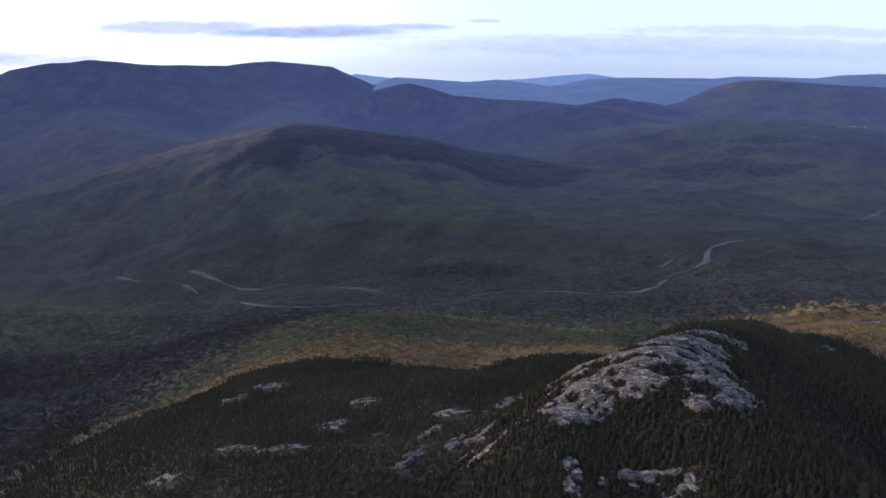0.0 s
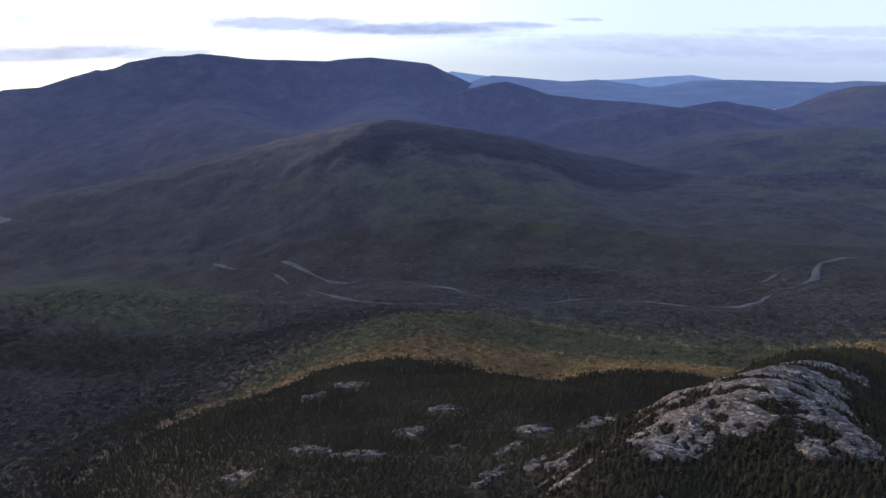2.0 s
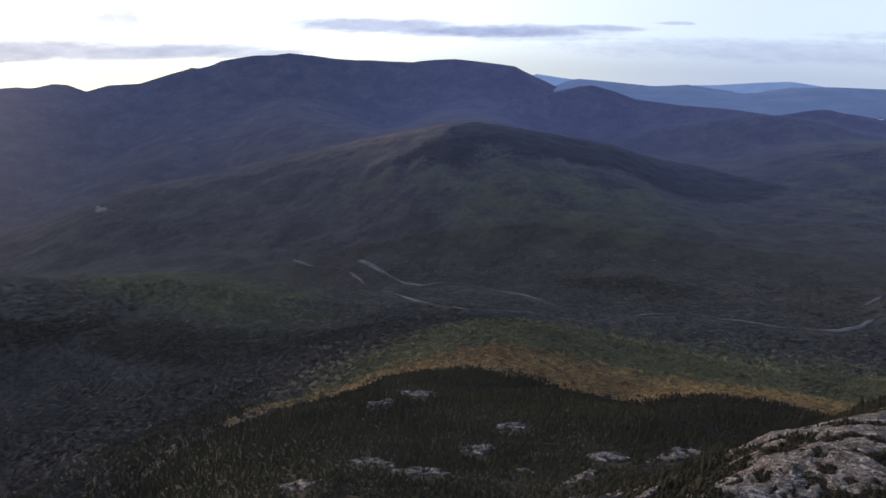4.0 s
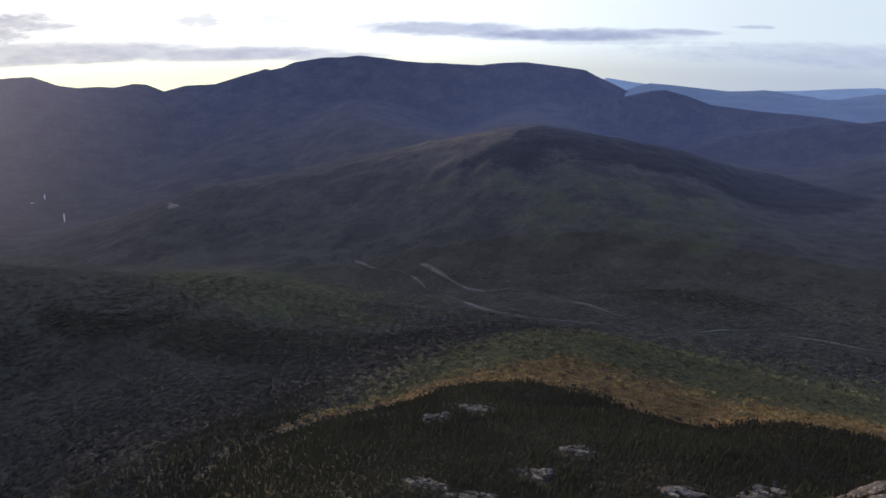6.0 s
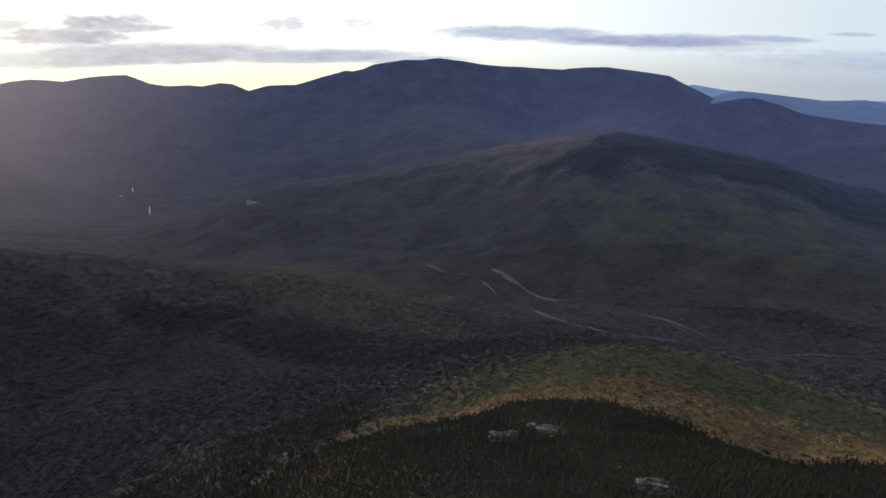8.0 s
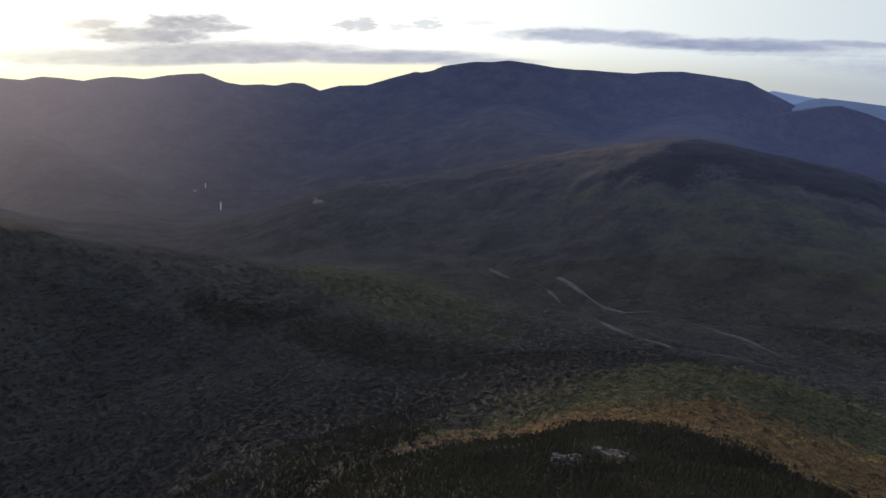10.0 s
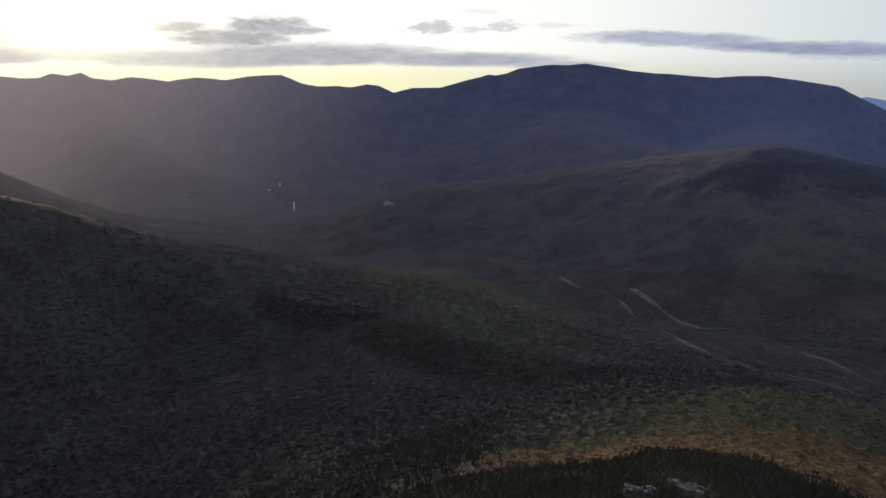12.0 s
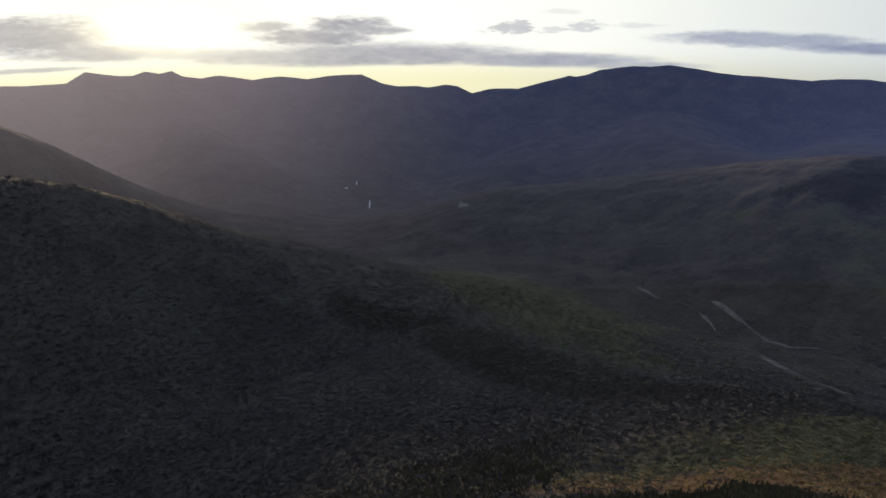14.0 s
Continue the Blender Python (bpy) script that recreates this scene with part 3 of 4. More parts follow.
# centre x, y, half length, half width, turn (degrees), share of bare rock, label
OUTCROPS = [
    (34, 336, 46, 46, 0, 0.66, "domed granite summit ledges broken by strips of low scrub"),
    (2, 299, 16, 20, 15, 0.66, "steep pale granite face below the summit"),
    (72, 396, 26, 10, 10, 0.52, "pale granite ledge along the wooded summit crest"),
    (62, 288, 18, 14, -30, 0.52, "slanting grey granite slabs in shade among spruce"),
    (33, 248, 18, 9, -12, 0.49, "grey granite slab among dark spruce"),
    (3, 252, 4, 13, 8, 0.52, "narrow pale granite rib among dark spruce"),
    (-36, 294, 17, 18, 25, 0.40, "stepped granite ledges among dark spruce"),
    (-52, 326, 12, 16, 30, 0.42, "small granite ledges among dark spruce"),
    (-38, 430, 8, 26, -28, 0.60, "long pale granite streak down a wooded slope"),
    (-5, 430, 8, 22, -35, 0.45, "pale granite streak down a wooded slope"),
    (-76, 408, 12, 7, 0, 0.55, "flat granite ledge in spruce woods"),
    (-84, 372, 6, 18, -10, 0.48, "narrow granite gully strip in spruce woods"),
    (-76, 312, 5, 22, -12, 0.48, "narrow granite gully strip in spruce woods"),
    (-277, 484, 13, 9, 0, 0.82, "small white granite outcrop in spruce woods"),
    (-254, 514, 15, 7, 10, 0.76, "small white granite outcrop in spruce woods"),
    (-150, 456, 14, 7, 0, 0.52, "small granite outcrop half hidden by spruce"),
    (-162, 414, 12, 8, 10, 0.60, "small granite outcrop in spruce woods"),
    (-200, 348, 18, 9, -12, 0.58, "broken granite ledges in spruce woods"),
    (-166, 344, 17, 9, 15, 0.60, "broken granite ledges in spruce woods"),
    (-228, 312, 16, 9, 0, 0.42, "grey granite ledges in spruce woods"),
    (-116, 378, 6, 4, 0, 0.45, "small granite outcrop half hidden by spruce"),
    (342, 846, 26, 9, -12, 0.85, "pale granite ledge on a russet hill"),
    (316, 880, 10, 5, -12, 0.50, "small pale granite ledge on a russet hill"),
    (196, 560, 7, 4, 0, 0.48, "small granite outcrop half hidden by spruce"),
    (250, 600, 9, 4, 0, 0.42, "small granite outcrop half hidden by spruce"),
]


def bareness(x, y, spot, k):
    """Above 0 where an outcrop is bare, below where scrub and soil cover it."""
    cx, cy, w, h, turn, share = spot[:6]
    c, s = math.cos(radians(turn)), math.sin(radians(turn))
    u, v = (x - cx) * c + (y - cy) * s, (y - cy) * c - (x - cx) * s
    d = np.hypot(u / w, v / h)
    bend = v + 6 * np.sin(u / 17 + k) + 4 * wavy(u, v, 30, k + 3, 2)
    bands = 0.85 * wavy(u * 0.30, bend, 9, k + 40, 4, 0.7) if w > 20 else wavy(u * 0.45, v * 1.2, 7, k + 40, 4, 0.65)
    return 0.16 * (1 - d**3) + 1.5 * bands + (0.6 if w > 20 else 1.2) * wavy(u, v, 5 if w > 20 else 3.0, k + 20, 3, 0.7) + (share - 0.5 if w > 20 else share - 0.57) - 0.3 * fade(d, 0.75, 1.05) - np.where(d > 1, (d - 1) * 3, 0)


def all_bare(x, y):
    best = np.full(np.shape(x), -9.0)
    for k, spot in enumerate(OUTCROPS):
        near = np.hypot(x - spot[0], y - spot[1]) < 1.15 * max(spot[2:4]) + 5
        best[near] = np.maximum(best[near], bareness(x[near], y[near], spot, k))
    return best


GRANITE = rock_material()


def outcrop(k, spot):
    """A ledge that stands out of the ground where it is bare, in steps, and dives under the soil where it is not."""
    cx, cy, w, h, turn, share, label = spot
    step = 0.9 if w > 50 else 0.55
    reach = 1.15 * max(w, h)
    n = int(2 * reach / step)
    x, y = np.meshgrid(cx + np.linspace(-reach, reach, n), cy + np.linspace(-reach, reach, n), indexing="ij")
    m = bareness(x, y, spot, k)
    ledges = wavy(x * 0.35, y + 5 * np.sin(x / 19), 9, k + 60, 4, 0.6) * 4
    steps = (np.floor(ledges) + fade(ledges - np.floor(ledges), 0.6, 1.0)) * 0.9
    steps = np.clip(steps, -0.4, 2.7)
    z = ground_z(x, y) + np.clip(m * 5.0, -1.6, 0.9 if w > 20 else 1.1) + np.where(m > 0, steps * np.clip(m * 4, 0, 1), 0) + 0.35 * wavy(x, y, 3.0, k + 80, 4)
    verts = true_place(x, y, z).reshape(-1, 3)
    open_face = np.maximum.reduce([m[:-1, :-1], m[1:, :-1], m[:-1, 1:], m[1:, 1:]]) > -0.12
    faces = grid_faces(n, n).reshape(n - 1, n - 1, 4)[:, :, ::-1]
    rock = tagged(new("rock_outcrop"), label, "rock", "granite outcrops of the summit")
    todo = open_face.copy()
    for i, j in zip(*np.nonzero(open_face)):
        if not todo[i, j]:
            continue
        todo[i, j] = False
        front, ledge = [(i, j)], []
        while front:
            a, b = front.pop()
            ledge.append((a, b))
            for c, d in ((a + 1, b), (a - 1, b), (a, b + 1), (a, b - 1)):
                if 0 <= c < n - 1 and 0 <= d < n - 1 and todo[c, d]:
                    todo[c, d] = False
                    front.append((c, d))
        if len(ledge) < 14:
            continue
        rows, cols = np.array(ledge).T
        used, index = np.unique(faces[rows, cols], return_inverse=True)
        part("ledge", mesh_from("ledge", verts[used], index.reshape(-1, 4), GRANITE), rock)
    return rock


def part(name, me, parent, label=""):
    ob = new(name, me)
    ob.parent = parent
    return tagged(ob, label)


for k, spot in enumerate(OUTCROPS):
    outcrop(k, spot)


# ---- trees ----
def leaf_material(name, dark, light, rough=0.85, vary=0.28, even=0.0):
    """Foliage whose tone goes from tree to tree by the tone attribute, and from clump to clump."""
    m, nt, b = material(name, rough)
    at = nt.nodes.new("ShaderNodeAttribute")
    at.attribute_name = "tone"
    geo = nt.nodes.new("ShaderNodeNewGeometry")
    col = mix_node(nt, at.outputs["Fac"], dark, light)
    col = mix_node(nt, vary, col, mix_node(nt, geo.outputs["Random Per Island"], (0.55, 0.55, 0.55), (1.45, 1.42, 1.35)), "MULTIPLY")
    nt.links.new(col, b.inputs["Base Color"])
    if even:
        # twigs and needles scatter light all round, so a clump shades less than a plain facet
        n = mix_node(nt, even, geo.outputs["Normal"], (0.0, 0.0, 1.0))
        unit = nt.nodes.new("ShaderNodeVectorMath")
        unit.operation = "NORMALIZE"
        nt.links.new(n, unit.inputs[0])
        nt.links.new(unit.outputs[0], b.inputs["Normal"])
    return m


NEEDLES = leaf_material("spruce_needles", (0.037, 0.032, 0.018), (0.086, 0.072, 0.035), even=0.72)
BARK = leaf_material("bark", (0.05, 0.042, 0.036), (0.07, 0.06, 0.05))
dice = np.random.default_rng(5)


def spruce_shape(tiers, sides, seed):
    """Vertices and triangles of a spruce crown 1 high: drooping ragged skirts, each smaller and higher, and a spire."""
    g = np.random.default_rng(seed)
    verts, tris = [], []
    for t in range(tiers):
        low, high = 0.08 + 0.80 * t / tiers, 0.08 + 0.80 * (t + 1) / tiers + 0.16 * (1 - t / tiers) + 0.04
        rad = 0.19 * (1 - t / (tiers + 0.35)) ** 0.8 * g.uniform(0.85, 1.15)
        a0 = g.uniform(0, 6.28)
        first = len(verts)
        verts.append((g.normal(0, 0.008), g.normal(0, 0.008), min(high, 1.0)))
        for s in range(sides):
            r = rad * (1.15 if s % 2 else 0.62) * g.uniform(0.8, 1.2)
            a = a0 + 2 * math.pi * s / sides
            verts.append((r * math.cos(a), r * math.sin(a), low + (-0.02 if s % 2 else 0.035) + g.normal(0, 0.012)))
        tris += [(first, first + 1 + s, first + 1 + (s + 1) % sides) for s in range(sides)]
    return np.array(verts), np.array(tris)


def clump_shape(pieces, seed, flat=0.8, size=0.36):
    """Leaf clumps of a hardwood crown 1 across: tilted triangles about a few limbs, thin at the rim, with gaps."""
    g = np.random.default_rng(seed)
    verts, tris = [], []
    for n in range(pieces):
        v = g.normal(0, 1, 3)
        v /= np.linalg.norm(v)
        c = v * g.uniform(0.2, 0.5) * (1, 1, flat)
        c[2] = abs(c[2]) * 0.9 + 0.1
        a, b = g.normal(0, 1, 3), g.normal(0, 1, 3)
        a = a / np.linalg.norm(a) * size * g.uniform(0.6, 1.2)
        b = b / np.linalg.norm(b) * size * g.uniform(0.5, 1.0)
        tris.append((len(verts), len(verts) + 1, len(verts) + 2))
        verts += [c - (a + b) / 3, c + a * 0.67 - b / 3, c + b * 0.67 - a / 3]
    return np.array(verts), np.array(tris)


def wood_of(name, label, category, shapes, x, y, wide_of, tall_of, tone, mat, sink=0.0):
    """One mesh of many trees at x, y, each a turned and scaled copy of one of the shapes."""
    x, y, z = true_place(x, y, ground_z(x, y)).T
    z = z - sink
    which = dice.integers(0, len(shapes), len(x))
    turn = dice.uniform(0, 2 * math.pi, len(x))
    all_v, all_f, all_t, base = [], [], [], 0
    for k, (sv, sf) in enumerate(shapes):
        i = np.nonzero(which == k)[0]
        if not len(i):
            continue
        c, s, w = np.cos(turn[i])[:, None], np.sin(turn[i])[:, None], wide_of[i][:, None]
        lean = dice.normal(0, 0.03, (2, len(i), 1))
        vx = (sv[:, 0] * c - sv[:, 1] * s) * w + x[i][:, None] + lean[0] * sv[:, 2] * tall_of[i][:, None]
        vy = (sv[:, 0] * s + sv[:, 1] * c) * w + y[i][:, None] + lean[1] * sv[:, 2] * tall_of[i][:, None]
        vz = sv[:, 2] * tall_of[i][:, None] + z[i][:, None]
        all_v.append(np.stack([vx, vy, vz], -1).reshape(-1, 3))
        all_f.append((sf[None] + (base + np.arange(len(i)) * len(sv))[:, None, None]).reshape(-1, 3))
        all_t.append(np.repeat(tone[i], len(sv)))
        base += len(i) * len(sv)
    me = mesh_from(name, np.concatenate(all_v), np.concatenate(all_f), mat)
    at = me.attributes.new("tone", "FLOAT", "POINT")
    at.data.foreach_set("value", np.concatenate(all_t).astype(np.float32))
    return tagged(new(name, me), label, category, kind="stuff")


def scattered(x0, x1, y0, y1, gap):
    """Places on a shaken lattice."""
    x, y = np.meshgrid(np.arange(x0, x1, gap), np.arange(y0, y1, gap), indexing="ij")
    x, y = x.ravel(), y.ravel()
    return x + dice.uniform(-0.55, 0.55, len(x)) * gap, y + dice.uniform(-0.55, 0.55, len(x)) * gap


# spruce woods of the summit
sx_, sy_ = scattered(-560, 420, 170, 690, 2.75)
bare = all_bare(sx_, sy_)
inside = dice.uniform(0, 1, len(sx_)) < cover(sx_, sy_)[:, 0] * 1.15
reach = np.hypot(sx_, sy_)
behind = np.maximum(all_bare(sx_ * (1 + 5 / reach), sy_ * (1 + 5 / reach)), all_bare(sx_ * (1 + 10 / reach), sy_ * (1 + 10 / reach)) - 0.1)
inside &= (bare < -0.05) & (behind < 0.06) & (sx_ * 0.55 - sy_ < 60) & (reach > 150)
top = fade(np.hypot((sx_ - 30) / 64, (sy_ - 340) / 66), 1.05, 0.75)
inside &= dice.uniform(0, 1, len(sx_)) > 0.25 * top
sx_, sy_, bare, top = sx_[inside], sy_[inside], bare[inside], top[inside]
tall = (3.5 + 1.5 * wavy(sx_, sy_, 45, 71, 3)) * dice.lognormal(0, 0.22, len(sx_)) * (1 - 0.5 * top) * np.where(bare > -0.3, 0.6, 1.0) * (0.8 + 0.2 * fade(np.hypot(sx_, sy_), 380, 520))
tall = np.clip(tall, 1.0, 11)
tone = np.clip(0.42 + 0.5 * wavy(sx_, sy_, 80, 72, 3) + dice.normal(0, 0.14, len(sx_)), 0, 1)
near = (np.hypot(sx_, sy_) < 420)
SPRUCES = [spruce_shape(4, 7, 100 + n) for n in range(7)]
SMALL_SPRUCES = [spruce_shape(3, 5, 200 + n) for n in range(6)]
# the trees about the summit ledges stand singly
single = np.nonzero(near & (np.hypot(sx_ - 30, sy_ - 300) < 95) & (tall > 3.2))[0]
single = single[np.argsort(dice.uniform(0, 1, len(single)))][:280]
joined = np.ones(len(sx_), bool)
joined[single] = False
broad = tall * dice.uniform(1.45, 2.3, len(tall))
for pick, shapes, label in ((near & joined, SPRUCES, "dark spruce woods on the rocky summit"), (~near & joined, SMALL_SPRUCES, "dark spruce woods on the shoulder below the summit")):
    wood_of("spruce_woods", label, "trees", shapes, sx_[pick], sy_[pick], broad[pick], tall[pick], tone[pick], NEEDLES, 0.4)


def trunk_mesh():
    bm = bmesh.new()
    bmesh.ops.create_cone(bm, segments=6, radius1=0.028, radius2=0.006, depth=1.0, matrix=Matrix.Translation((0, 0, 0.42)))
    me = bpy.data.meshes.new("trunk")
    bm.to_mesh(me)
    bm.free()
    me.materials.append(BARK)
    return me


def spruce_tree(n):
    v, f = spruce_shape(7, 10, 300 + n)
    tree = tagged(new("spruce_tree"), "dark green spruce tree on the granite summit", "tree", "single spruces about the summit ledges")
    crown = mesh_from("crown", v, f, NEEDLES)
    at = crown.attributes.new("tone", "FLOAT", "POINT")
    at.data.foreach_set("value", np.full(len(v), 0.15 + 0.1 * n, np.float32))
    part("crown", crown, tree)
    part("trunk", trunk_mesh(), tree, "grey-brown bark")
    return tree


masters = [spruce_tree(n) for n in range(7)]
for n, i in enumerate(single):
    px_, py_, pz_ = true_place(sx_[i], sy_[i], ground_z(sx_[i:i + 1], sy_[i:i + 1])[0])
    m = pose(px_, py_, pz_ - 0.1, 0, 0, dice.uniform(0, 360))
    tree = masters[n] if n < 7 else copy_thing(masters[n % 7], m)
    if n < 7:
        tree.matrix_basis = m
    tree.scale = (broad[i], broad[i], tall[i])

# low scrub in the strips between the ledges
bx, by = scattered(-70, 140, 205, 450, 1.35)
bare = all_bare(bx, by)
pick = (bare < -0.07) & (bare > -0.7) & (np.hypot((bx - 35) / 90, (by - 320) / 110) < 1) & (dice.uniform(0, 1, len(bx)) < 0.8)
bx, by = bx[pick], by[pick]
SCRUB = leaf_material("heath_scrub", (0.028, 0.026, 0.016), (0.085, 0.060, 0.036))
size = dice.uniform(1.4, 3.6, len(bx))
wood_of("summit_scrub", "low dark heath scrub between granite ledges", "shrubs", [clump_shape(9, 400 + n, 0.6, 0.5) for n in range(6)], bx, by, size, size * 0.85, dice.uniform(0, 1, len(bx)) ** 1.5, SCRUB, 0.1)

# dwarf spruce among the ledges
bx, by = scattered(-70, 140, 205, 450, 2.1)
bare = all_bare(bx, by)
pick = (bare < -0.1) & (np.hypot((bx - 35) / 85, (by - 315) / 105) < 1) & (dice.uniform(0, 1, len(bx)) < 0.75)
bx, by = bx[pick], by[pick]
size = dice.uniform(1.6, 4.4, len(bx)) * np.where(bare[pick] > -0.35, 0.7, 1.0)
wood_of("dwarf_spruce", "stunted dark spruce among the summit ledges", "trees", SPRUCES, bx, by, size * 1.4, size, np.clip(dice.normal(0.4, 0.25, len(bx)), 0, 1), NEEDLES, 0.2)

# hardwoods below the spruce, rank by rank farther off
HARDWOODS = [clump_shape(17, 500 + n, 0.7, 0.32) for n in range(8)]
FAR_CROWNS = [clump_shape(11, 600 + n, 0.7, 0.42) for n in range(8)]
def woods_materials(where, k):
    """Leaf materials of the four kinds of wood; k lightens far crowns to offset their self-shading beside the plain
    backdrop.
    """
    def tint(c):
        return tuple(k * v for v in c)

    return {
        "russet": leaf_material("sunlit_russet_leaves" + where, tint((0.185, 0.115, 0.052)), tint((0.52, 0.335, 0.118)), vary=0.14, even=0.6),
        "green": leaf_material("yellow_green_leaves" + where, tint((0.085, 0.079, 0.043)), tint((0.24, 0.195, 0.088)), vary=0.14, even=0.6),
        "olive": leaf_material("olive_shaded_leaves" + where, tint((0.104, 0.090, 0.056)), tint((0.168, 0.143, 0.082)), vary=0.12, even=0.75),
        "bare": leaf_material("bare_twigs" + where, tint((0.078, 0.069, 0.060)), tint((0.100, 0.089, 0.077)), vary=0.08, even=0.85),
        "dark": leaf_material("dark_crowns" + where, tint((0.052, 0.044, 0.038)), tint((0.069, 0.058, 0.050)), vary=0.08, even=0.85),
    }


# far copy is painted lighter to make up for shade between its crowns
LEAVES, FAR_LIGHTENED_LEAVES = woods_materials("", 0.93), woods_materials("_far_lightened", 1.5)
NAMES = {
    "russet": ("russet_woods", "russet hardwoods on the sunlit slope, orange sunlight painted into the leaves"),
    "green": ("green_woods", "yellow-green budding hardwoods on the lower slope"),
    "olive": ("olive_woods", "budding hardwoods on the shaded bench, shade toned in as dull olive"),
    "bare": ("bare_woods", "grey leafless hardwoods in the valley"),
    "dark": ("dark_woods", "dark mixed woods that also paint in shade on the slopes"),
}


def clear_of_water(x, y):
    free = np.ones(len(x), bool)
    for line, width in CHANNELS:
        for (x0, y0), (x1, y1) in zip(line, line[1:]):
            dx, dy = x1 - x0, y1 - y0
            s = np.clip(((x - x0) * dx + (y - y0) * dy) / (dx * dx + dy * dy), 0, 1)
            ox, oy = x - x0 - s * dx, y - y0 - s * dy
            back = -(ox * x + oy * y) / np.maximum(np.hypot(x, y), 1)
            free &= ~((np.hypot(ox, oy) < 0.5 * width + 2) | ((np.hypot(ox, oy) < 0.5 * width + 12) & (back > 0)))
    return free


# watercourses and pale gravel bars down the valley: places and width
CHANNELS = [
    ([(-1028, 1360), (-958, 1325), (-880, 1326), (-823, 1300), (-784, 1266), (-755, 1238)], 10),
    ([(-850, 1372), (-792, 1338), (-735, 1299), (-671, 1261), (-624, 1250), (-592, 1281), (-547, 1284), (-478, 1264), (-408, 1238), (-362, 1212), (-316, 1172)], 12),
    ([(-685, 1204), (-599, 1151), (-497, 1077), (-436, 1040), (-370, 1084), (-314, 1077), (-240, 1072), (-221, 1120), (-173, 1190), (-123, 1215), (-71, 1205), (-11, 1196), (40, 1176), (75, 1183)], 10),
    ([(75, 1183), (108, 1189), (138, 1219), (152, 1255), (169, 1291), (201, 1314), (239, 1371), (251, 1442), (266, 1497), (308, 1538), (371, 1574)], 14),
    ([(155, 1353), (206, 1443), (259, 1512)], 9),
    ([(640, 1775), (683, 1833), (724, 1876)], 16),
]

hx, hy, hg = [], [], []
for x0, x1, y0, y1, gap in ((-1000, 700, 200, 960, 6.0), (-1800, -420, -200, 1100, 8.0), (-1500, 1000, 960, 1600, 7.0)):
    x, y = scattered(x0, x1, y0, y1, gap)
    r = np.hypot(x, y)
    ok = (r > 170) & (dice.uniform(0, 1, len(x)) > spruce_share(x, y) * 1.1)
    if gap == 8.0:
        ok &= ~((x > -1000) & (y > 200) & (y < 960)) & (x * 0.6 + y > -700)
    ok &= (r < np.where(x < -1000, 1250, 980) + np.where(x < -1000, 350, 600) * dice.uniform(0, 1, len(x))) & clear_of_water(x, y)
    ok &= (all_bare(x, y) < -0.08) & (all_bare(x * (1 + 9 / r), y * (1 + 9 / r)) < 0.05)
    ok &= np.hypot((x - 300) / 70, (y - 842) / 28) > 0.8 + 0.4 * dice.uniform(0, 1, len(x))
    hx.append(x[ok]), hy.append(y[ok]), hg.append(np.full(ok.sum(), gap))
hx, hy, hg = np.concatenate(hx), np.concatenate(hy), np.concatenate(hg)
con, rus, gre, _ = cover(hx, hy).T
lot = dice.uniform(0, 1, len(hx))
mottle = 0.35 * wavy(hx, hy, 70, 74, 4)
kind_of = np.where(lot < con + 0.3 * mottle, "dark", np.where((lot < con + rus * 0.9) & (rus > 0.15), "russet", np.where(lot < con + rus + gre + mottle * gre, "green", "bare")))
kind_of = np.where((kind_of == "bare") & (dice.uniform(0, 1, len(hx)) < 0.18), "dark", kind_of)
# away from the sunlit slope, shade is toned into the budding crowns as olive
kind_of = np.where((kind_of == "green") & ((hx < -520) | (hy > 980)), "olive", kind_of)
broad = hg * dice.lognormal(0.0, 0.2, len(hx)) * np.where(hg < 6.5, 1.25, 1.35)
broad = np.clip(broad, 3, 17)
high = np.clip(broad * 0.7, 3, 9) * dice.uniform(0.8, 1.25, len(hx)) * np.where((kind_of == "bare") | (kind_of == "dark"), 1.0 - 0.42 * fade(np.hypot(hx, hy), 900, 1250), 0.85)
tone = np.clip(0.45 + 0.55 * wavy(hx, hy, 50, 76, 3) + dice.normal(0, 0.13, len(hx)), 0, 1)
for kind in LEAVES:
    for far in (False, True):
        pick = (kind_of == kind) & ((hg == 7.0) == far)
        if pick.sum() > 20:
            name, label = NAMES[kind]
            wood_of(name if not far else "far_" + name, label + (", far off" if far else ""), "trees", FAR_CROWNS if far else HARDWOODS, hx[pick], hy[pick], broad[pick], high[pick], tone[pick], (FAR_LIGHTENED_LEAVES if far else LEAVES)[kind], 0.6)


# ---- river ----
def gravel_material():
    m, nt, b = material("river_gravel", 0.55)
    p = position(nt)
    n = noise_node(nt, p, 0.12, 5, 0.6)
    col = mix_node(nt, smooth_node(nt, n, 0.35, 0.65), (0.058, 0.050, 0.047), (0.120, 0.105, 0.100))
    nt.links.new(col, b.inputs["Base Color"])
    bump(nt, b, noise_node(nt, p, 0.8, 4), 0.5, 0.3)
    return m


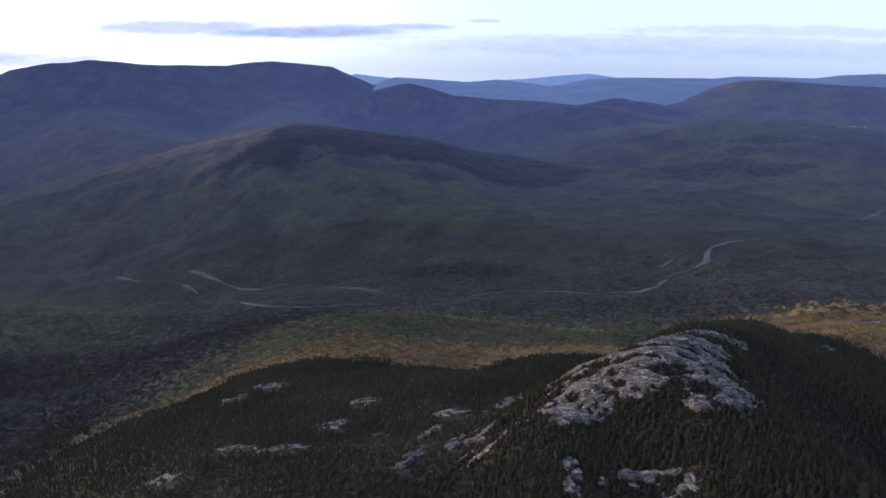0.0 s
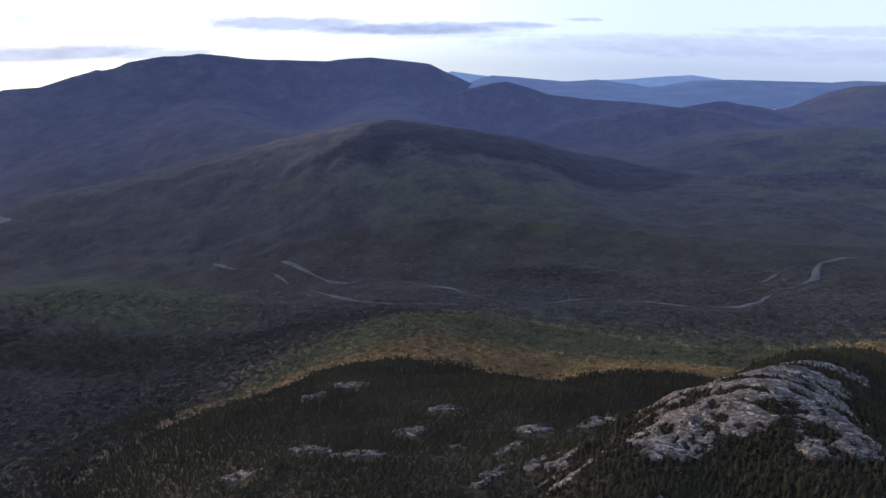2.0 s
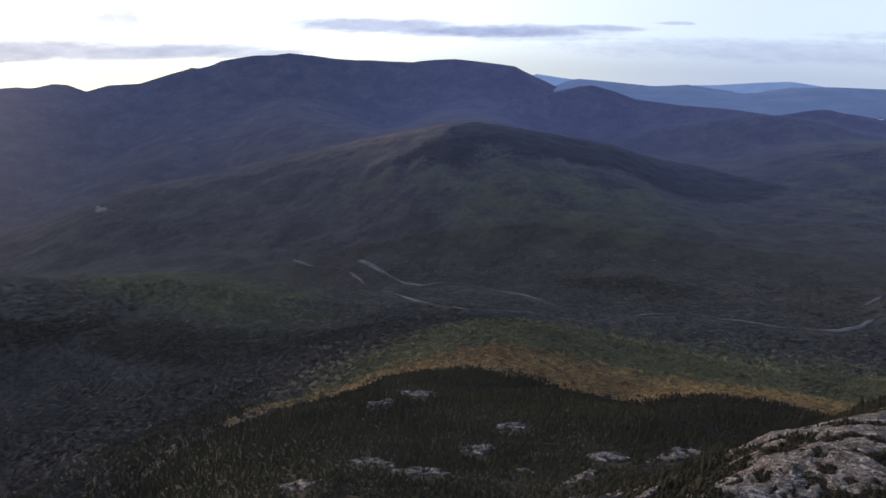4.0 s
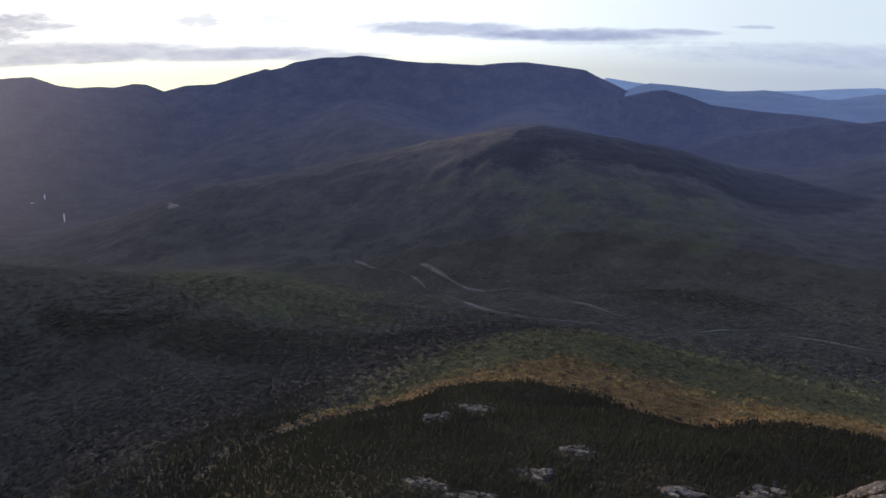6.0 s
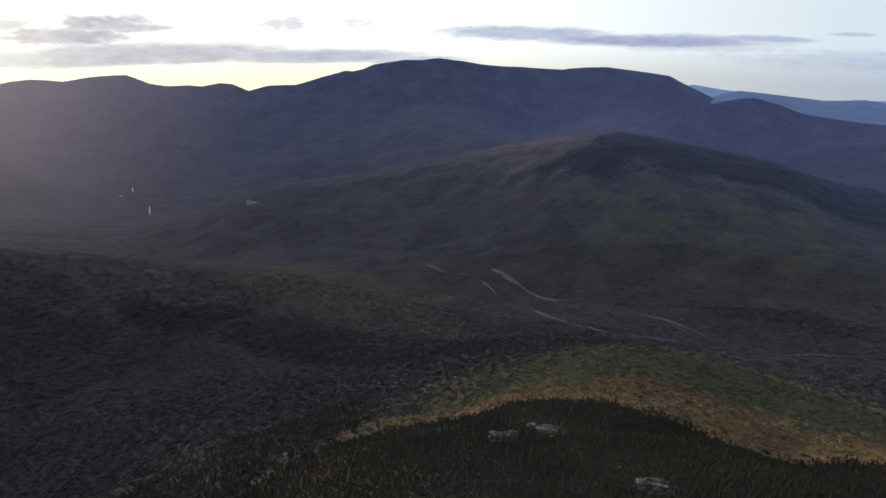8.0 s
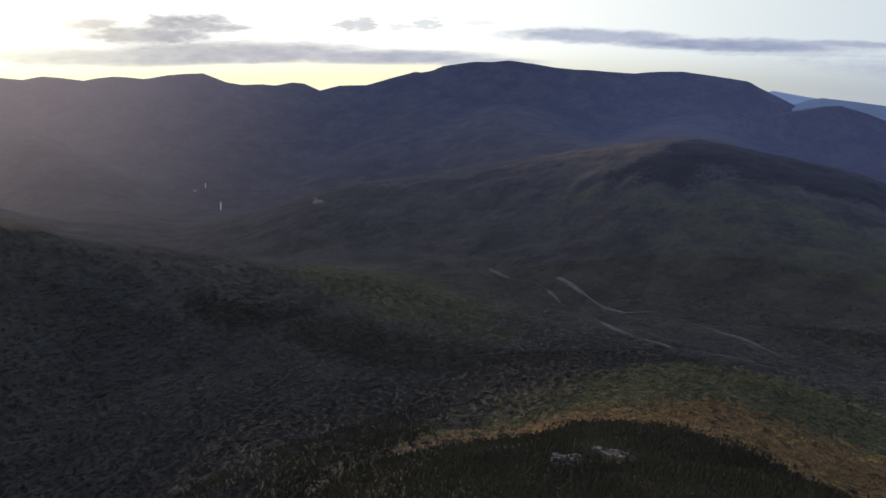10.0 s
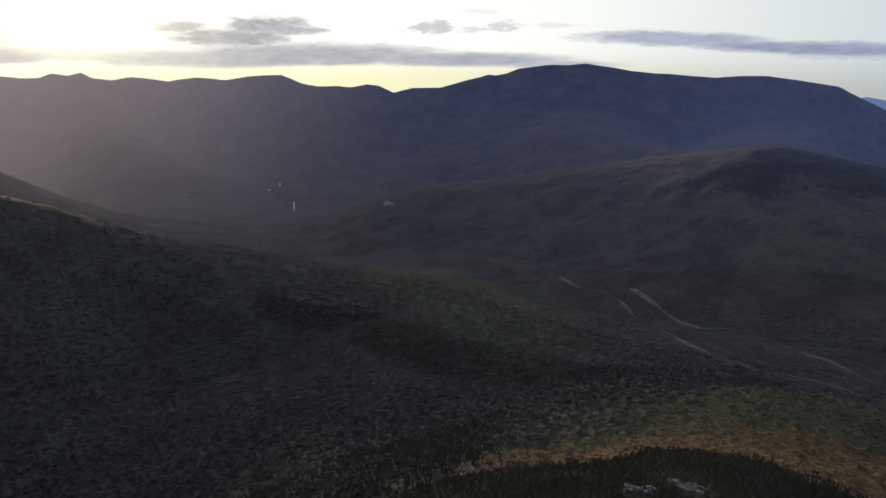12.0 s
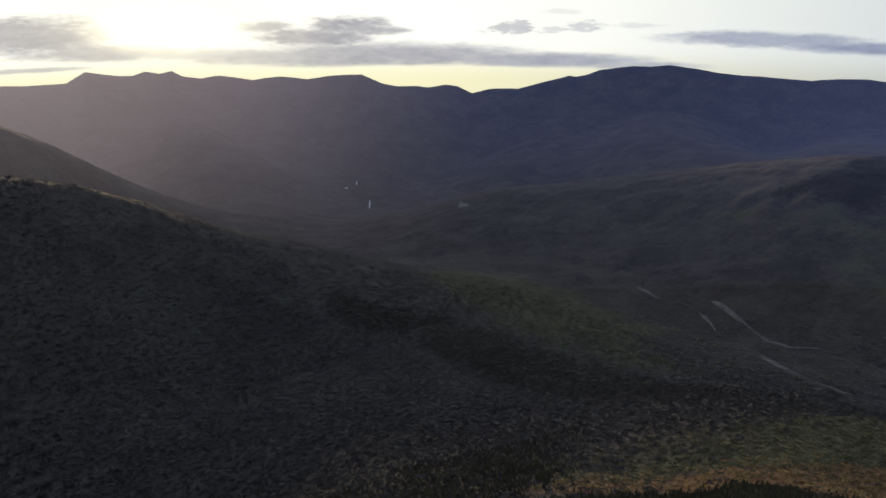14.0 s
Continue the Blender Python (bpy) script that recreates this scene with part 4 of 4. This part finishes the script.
GRAVEL = gravel_material()
for k, (line, width) in enumerate(CHANNELS):
    pts = np.array(line, float)
    s = np.linspace(0, len(pts) - 1, 24 * len(pts))
    px_, py_ = (np.interp(s, np.arange(len(pts)), pts[:, n]) for n in (0, 1))
    soft = np.ones(9) / 9
    px_, py_ = (np.concatenate([p[:4], np.convolve(p, soft, "valid"), p[-4:]]) for p in (px_, py_))
    tx, ty = np.gradient(px_), np.gradient(py_)
    t = np.hypot(tx, ty) + 1e-6
    half = 0.50 * width * np.clip(0.42 + 1.9 * wavy(px_, py_, 80, 90 + k, 3), 0.10, 1.2)
    rows = []
    for side in (-1.0, -0.8, -0.3, 0.3, 0.8, 1.0):
        x, y = px_ - ty / t * half * side, py_ + tx / t * half * side
        rows.append(true_place(x, y, ground_z(x, y) + (1.2 if abs(side) < 0.9 else -1.5)))
    me = mesh_from("water_river", np.stack(rows).reshape(-1, 3), grid_faces(6, len(px_)), GRAVEL)
    tagged(new("water_river", me), "pale gravel bed of a shallow winding river", "river", kind="structure")


# ---- ponds, clearings and houses of the valley ----
def flat_patch(name, cx, cy, rx, ry, turn, lift, mat, label, category):
    """An uneven patch laid over the land."""
    n, rings = 40, 5
    a = np.linspace(0, 2 * math.pi, n, endpoint=False)
    edge = 1 + 0.35 * wavy(3 * np.cos(a), 3 * np.sin(a), 1.6, int(abs(cx)) % 97, 3)
    rows = []
    for k in range(rings):
        s = (k + 0.02) / (rings - 1)
        u, v = rx * edge * s * np.cos(a), ry * edge * s * np.sin(a)
        c, d = math.cos(radians(turn)), math.sin(radians(turn))
        x, y = cx + u * c - v * d, cy + u * d + v * c
        z = ground_z(x, y) + (lift if k < rings - 1 else -1.0)
        rows.append(true_place(x, y, z))
    me = mesh_from(name, np.stack(rows).reshape(-1, 3), grid_faces(rings, n, True), mat)
    return tagged(new(name, me), label, category, kind="structure")


WATER, wnt, wb = material("pale_sheen_water", 0.5)
# pale base colour stands in for bright sky mirrored in the water
wb.inputs["Base Color"].default_value = (0.55, 0.55, 0.55, 1)
wb.inputs["Specular IOR Level"].default_value = 0.5
bump(wnt, wb, noise_node(wnt, position(wnt), 0.3, 3), 0.1, 0.2)
PALE, pnt, pb = material("pale_field", 0.9)
pnt.links.new(mix_node(pnt, noise_node(pnt, position(pnt), 0.05, 4), (0.14, 0.13, 0.11), (0.28, 0.26, 0.23)), pb.inputs["Base Color"])

flat_patch("water_pond", -2612, 1618, 80, 3.2, -32, 4, WATER, "narrow bright pond in the far valley", "pond")
flat_patch("water_pond", -2867, 1705, 26, 3, -32, 4, WATER, "small bright pond in the far valley", "pond")
flat_patch("clearing", -1809, 1480, 20, 12, 20, 4, PALE, "pale bare clearing beside the valley road", "clearing")
flat_patch("clearing", -1835, 1492, 9, 6, 0, 4, PALE, "small pale bare clearing", "clearing")
flat_patch("clearing", 919, 2744, 26, 9, 10, 5, PALE, "pale hay field in the far woods", "field")
flat_patch("clearing", 870, 2720, 24, 7, 10, 5, PALE, "pale hay field in the far woods", "field")

WHITE, hnt, hb = material("white_boards", 0.7)
hnt.links.new(mix_node(hnt, noise_node(hnt, position(hnt), 0.6, 3), (0.70, 0.69, 0.66), (0.82, 0.81, 0.79)), hb.inputs["Base Color"])
SLATE, snt, sb_ = material("grey_roof", 0.6)
snt.links.new(mix_node(snt, noise_node(snt, position(snt), 0.8, 3), (0.10, 0.10, 0.11), (0.2, 0.2, 0.21)), sb_.inputs["Base Color"])
DARK, dnt, db = material("dark_glass", 0.2)
db.inputs["Base Color"].default_value = (0.03, 0.035, 0.04, 1)


def box(bm, x, y, z, w, d, h):
    bmesh.ops.create_cube(bm, size=1, matrix=Matrix.Translation((x, y, z + h / 2)) @ Matrix.Diagonal((w, d, h, 1)))


def piece(name, bm, mat, parent):
    me = bpy.data.meshes.new(name)
    bm.to_mesh(me)
    bm.free()
    me.materials.append(mat)
    return part(name, me, parent)


def house(x, y, w, d, h, turn, label):
    x, y, z = true_place(x, y, ground_z(np.array([x]), np.array([y]))[0])
    home = tagged(new("house"), label, "house", "far white houses of the valley")
    bm = bmesh.new()
    box(bm, 0, 0, -4, w, d, h + 4)
    piece("wall", bm, WHITE, home)
    bm = bmesh.new()
    e = 0.6
    low = [bm.verts.new(p) for p in ((-w / 2 - e, -d / 2 - e, h), (w / 2 + e, -d / 2 - e, h), (w / 2 + e, d / 2 + e, h), (-w / 2 - e, d / 2 + e, h))]
    top = [bm.verts.new((sx * (w / 2 + e), 0, h + 0.42 * d)) for sx in (-1, 1)]
    for f in ((low[0], low[1], top[1], top[0]), (low[2], low[3], top[0], top[1]), (low[1], low[2], top[1]), (low[3], low[0], top[0]), (low[3], low[2], low[1], low[0])):
        bm.faces.new(f)
    piece("roof", bm, SLATE, home)
    for k in range(3):
        bm = bmesh.new()
        box(bm, (k - 1) * w * 0.3, -d / 2 - 0.02, h * 0.4, w * 0.12, 0.1, h * 0.35)
        piece("window", bm, DARK, home)
    home.matrix_basis = pose(x, y, z, 0, 0, turn)
    return home


house(358, 3690, 15, 9, 6, 8, "far white house with a grey roof in the woods")
house(905, 2742, 14, 9, 6, -20, "white farm house with a grey roof by a hay field")
house(940, 2752, 12, 8, 5, 15, "white barn with a grey roof by a hay field")
house(-2846, 1640, 12, 9, 6, 50, "small white house with a grey roof by a pond")
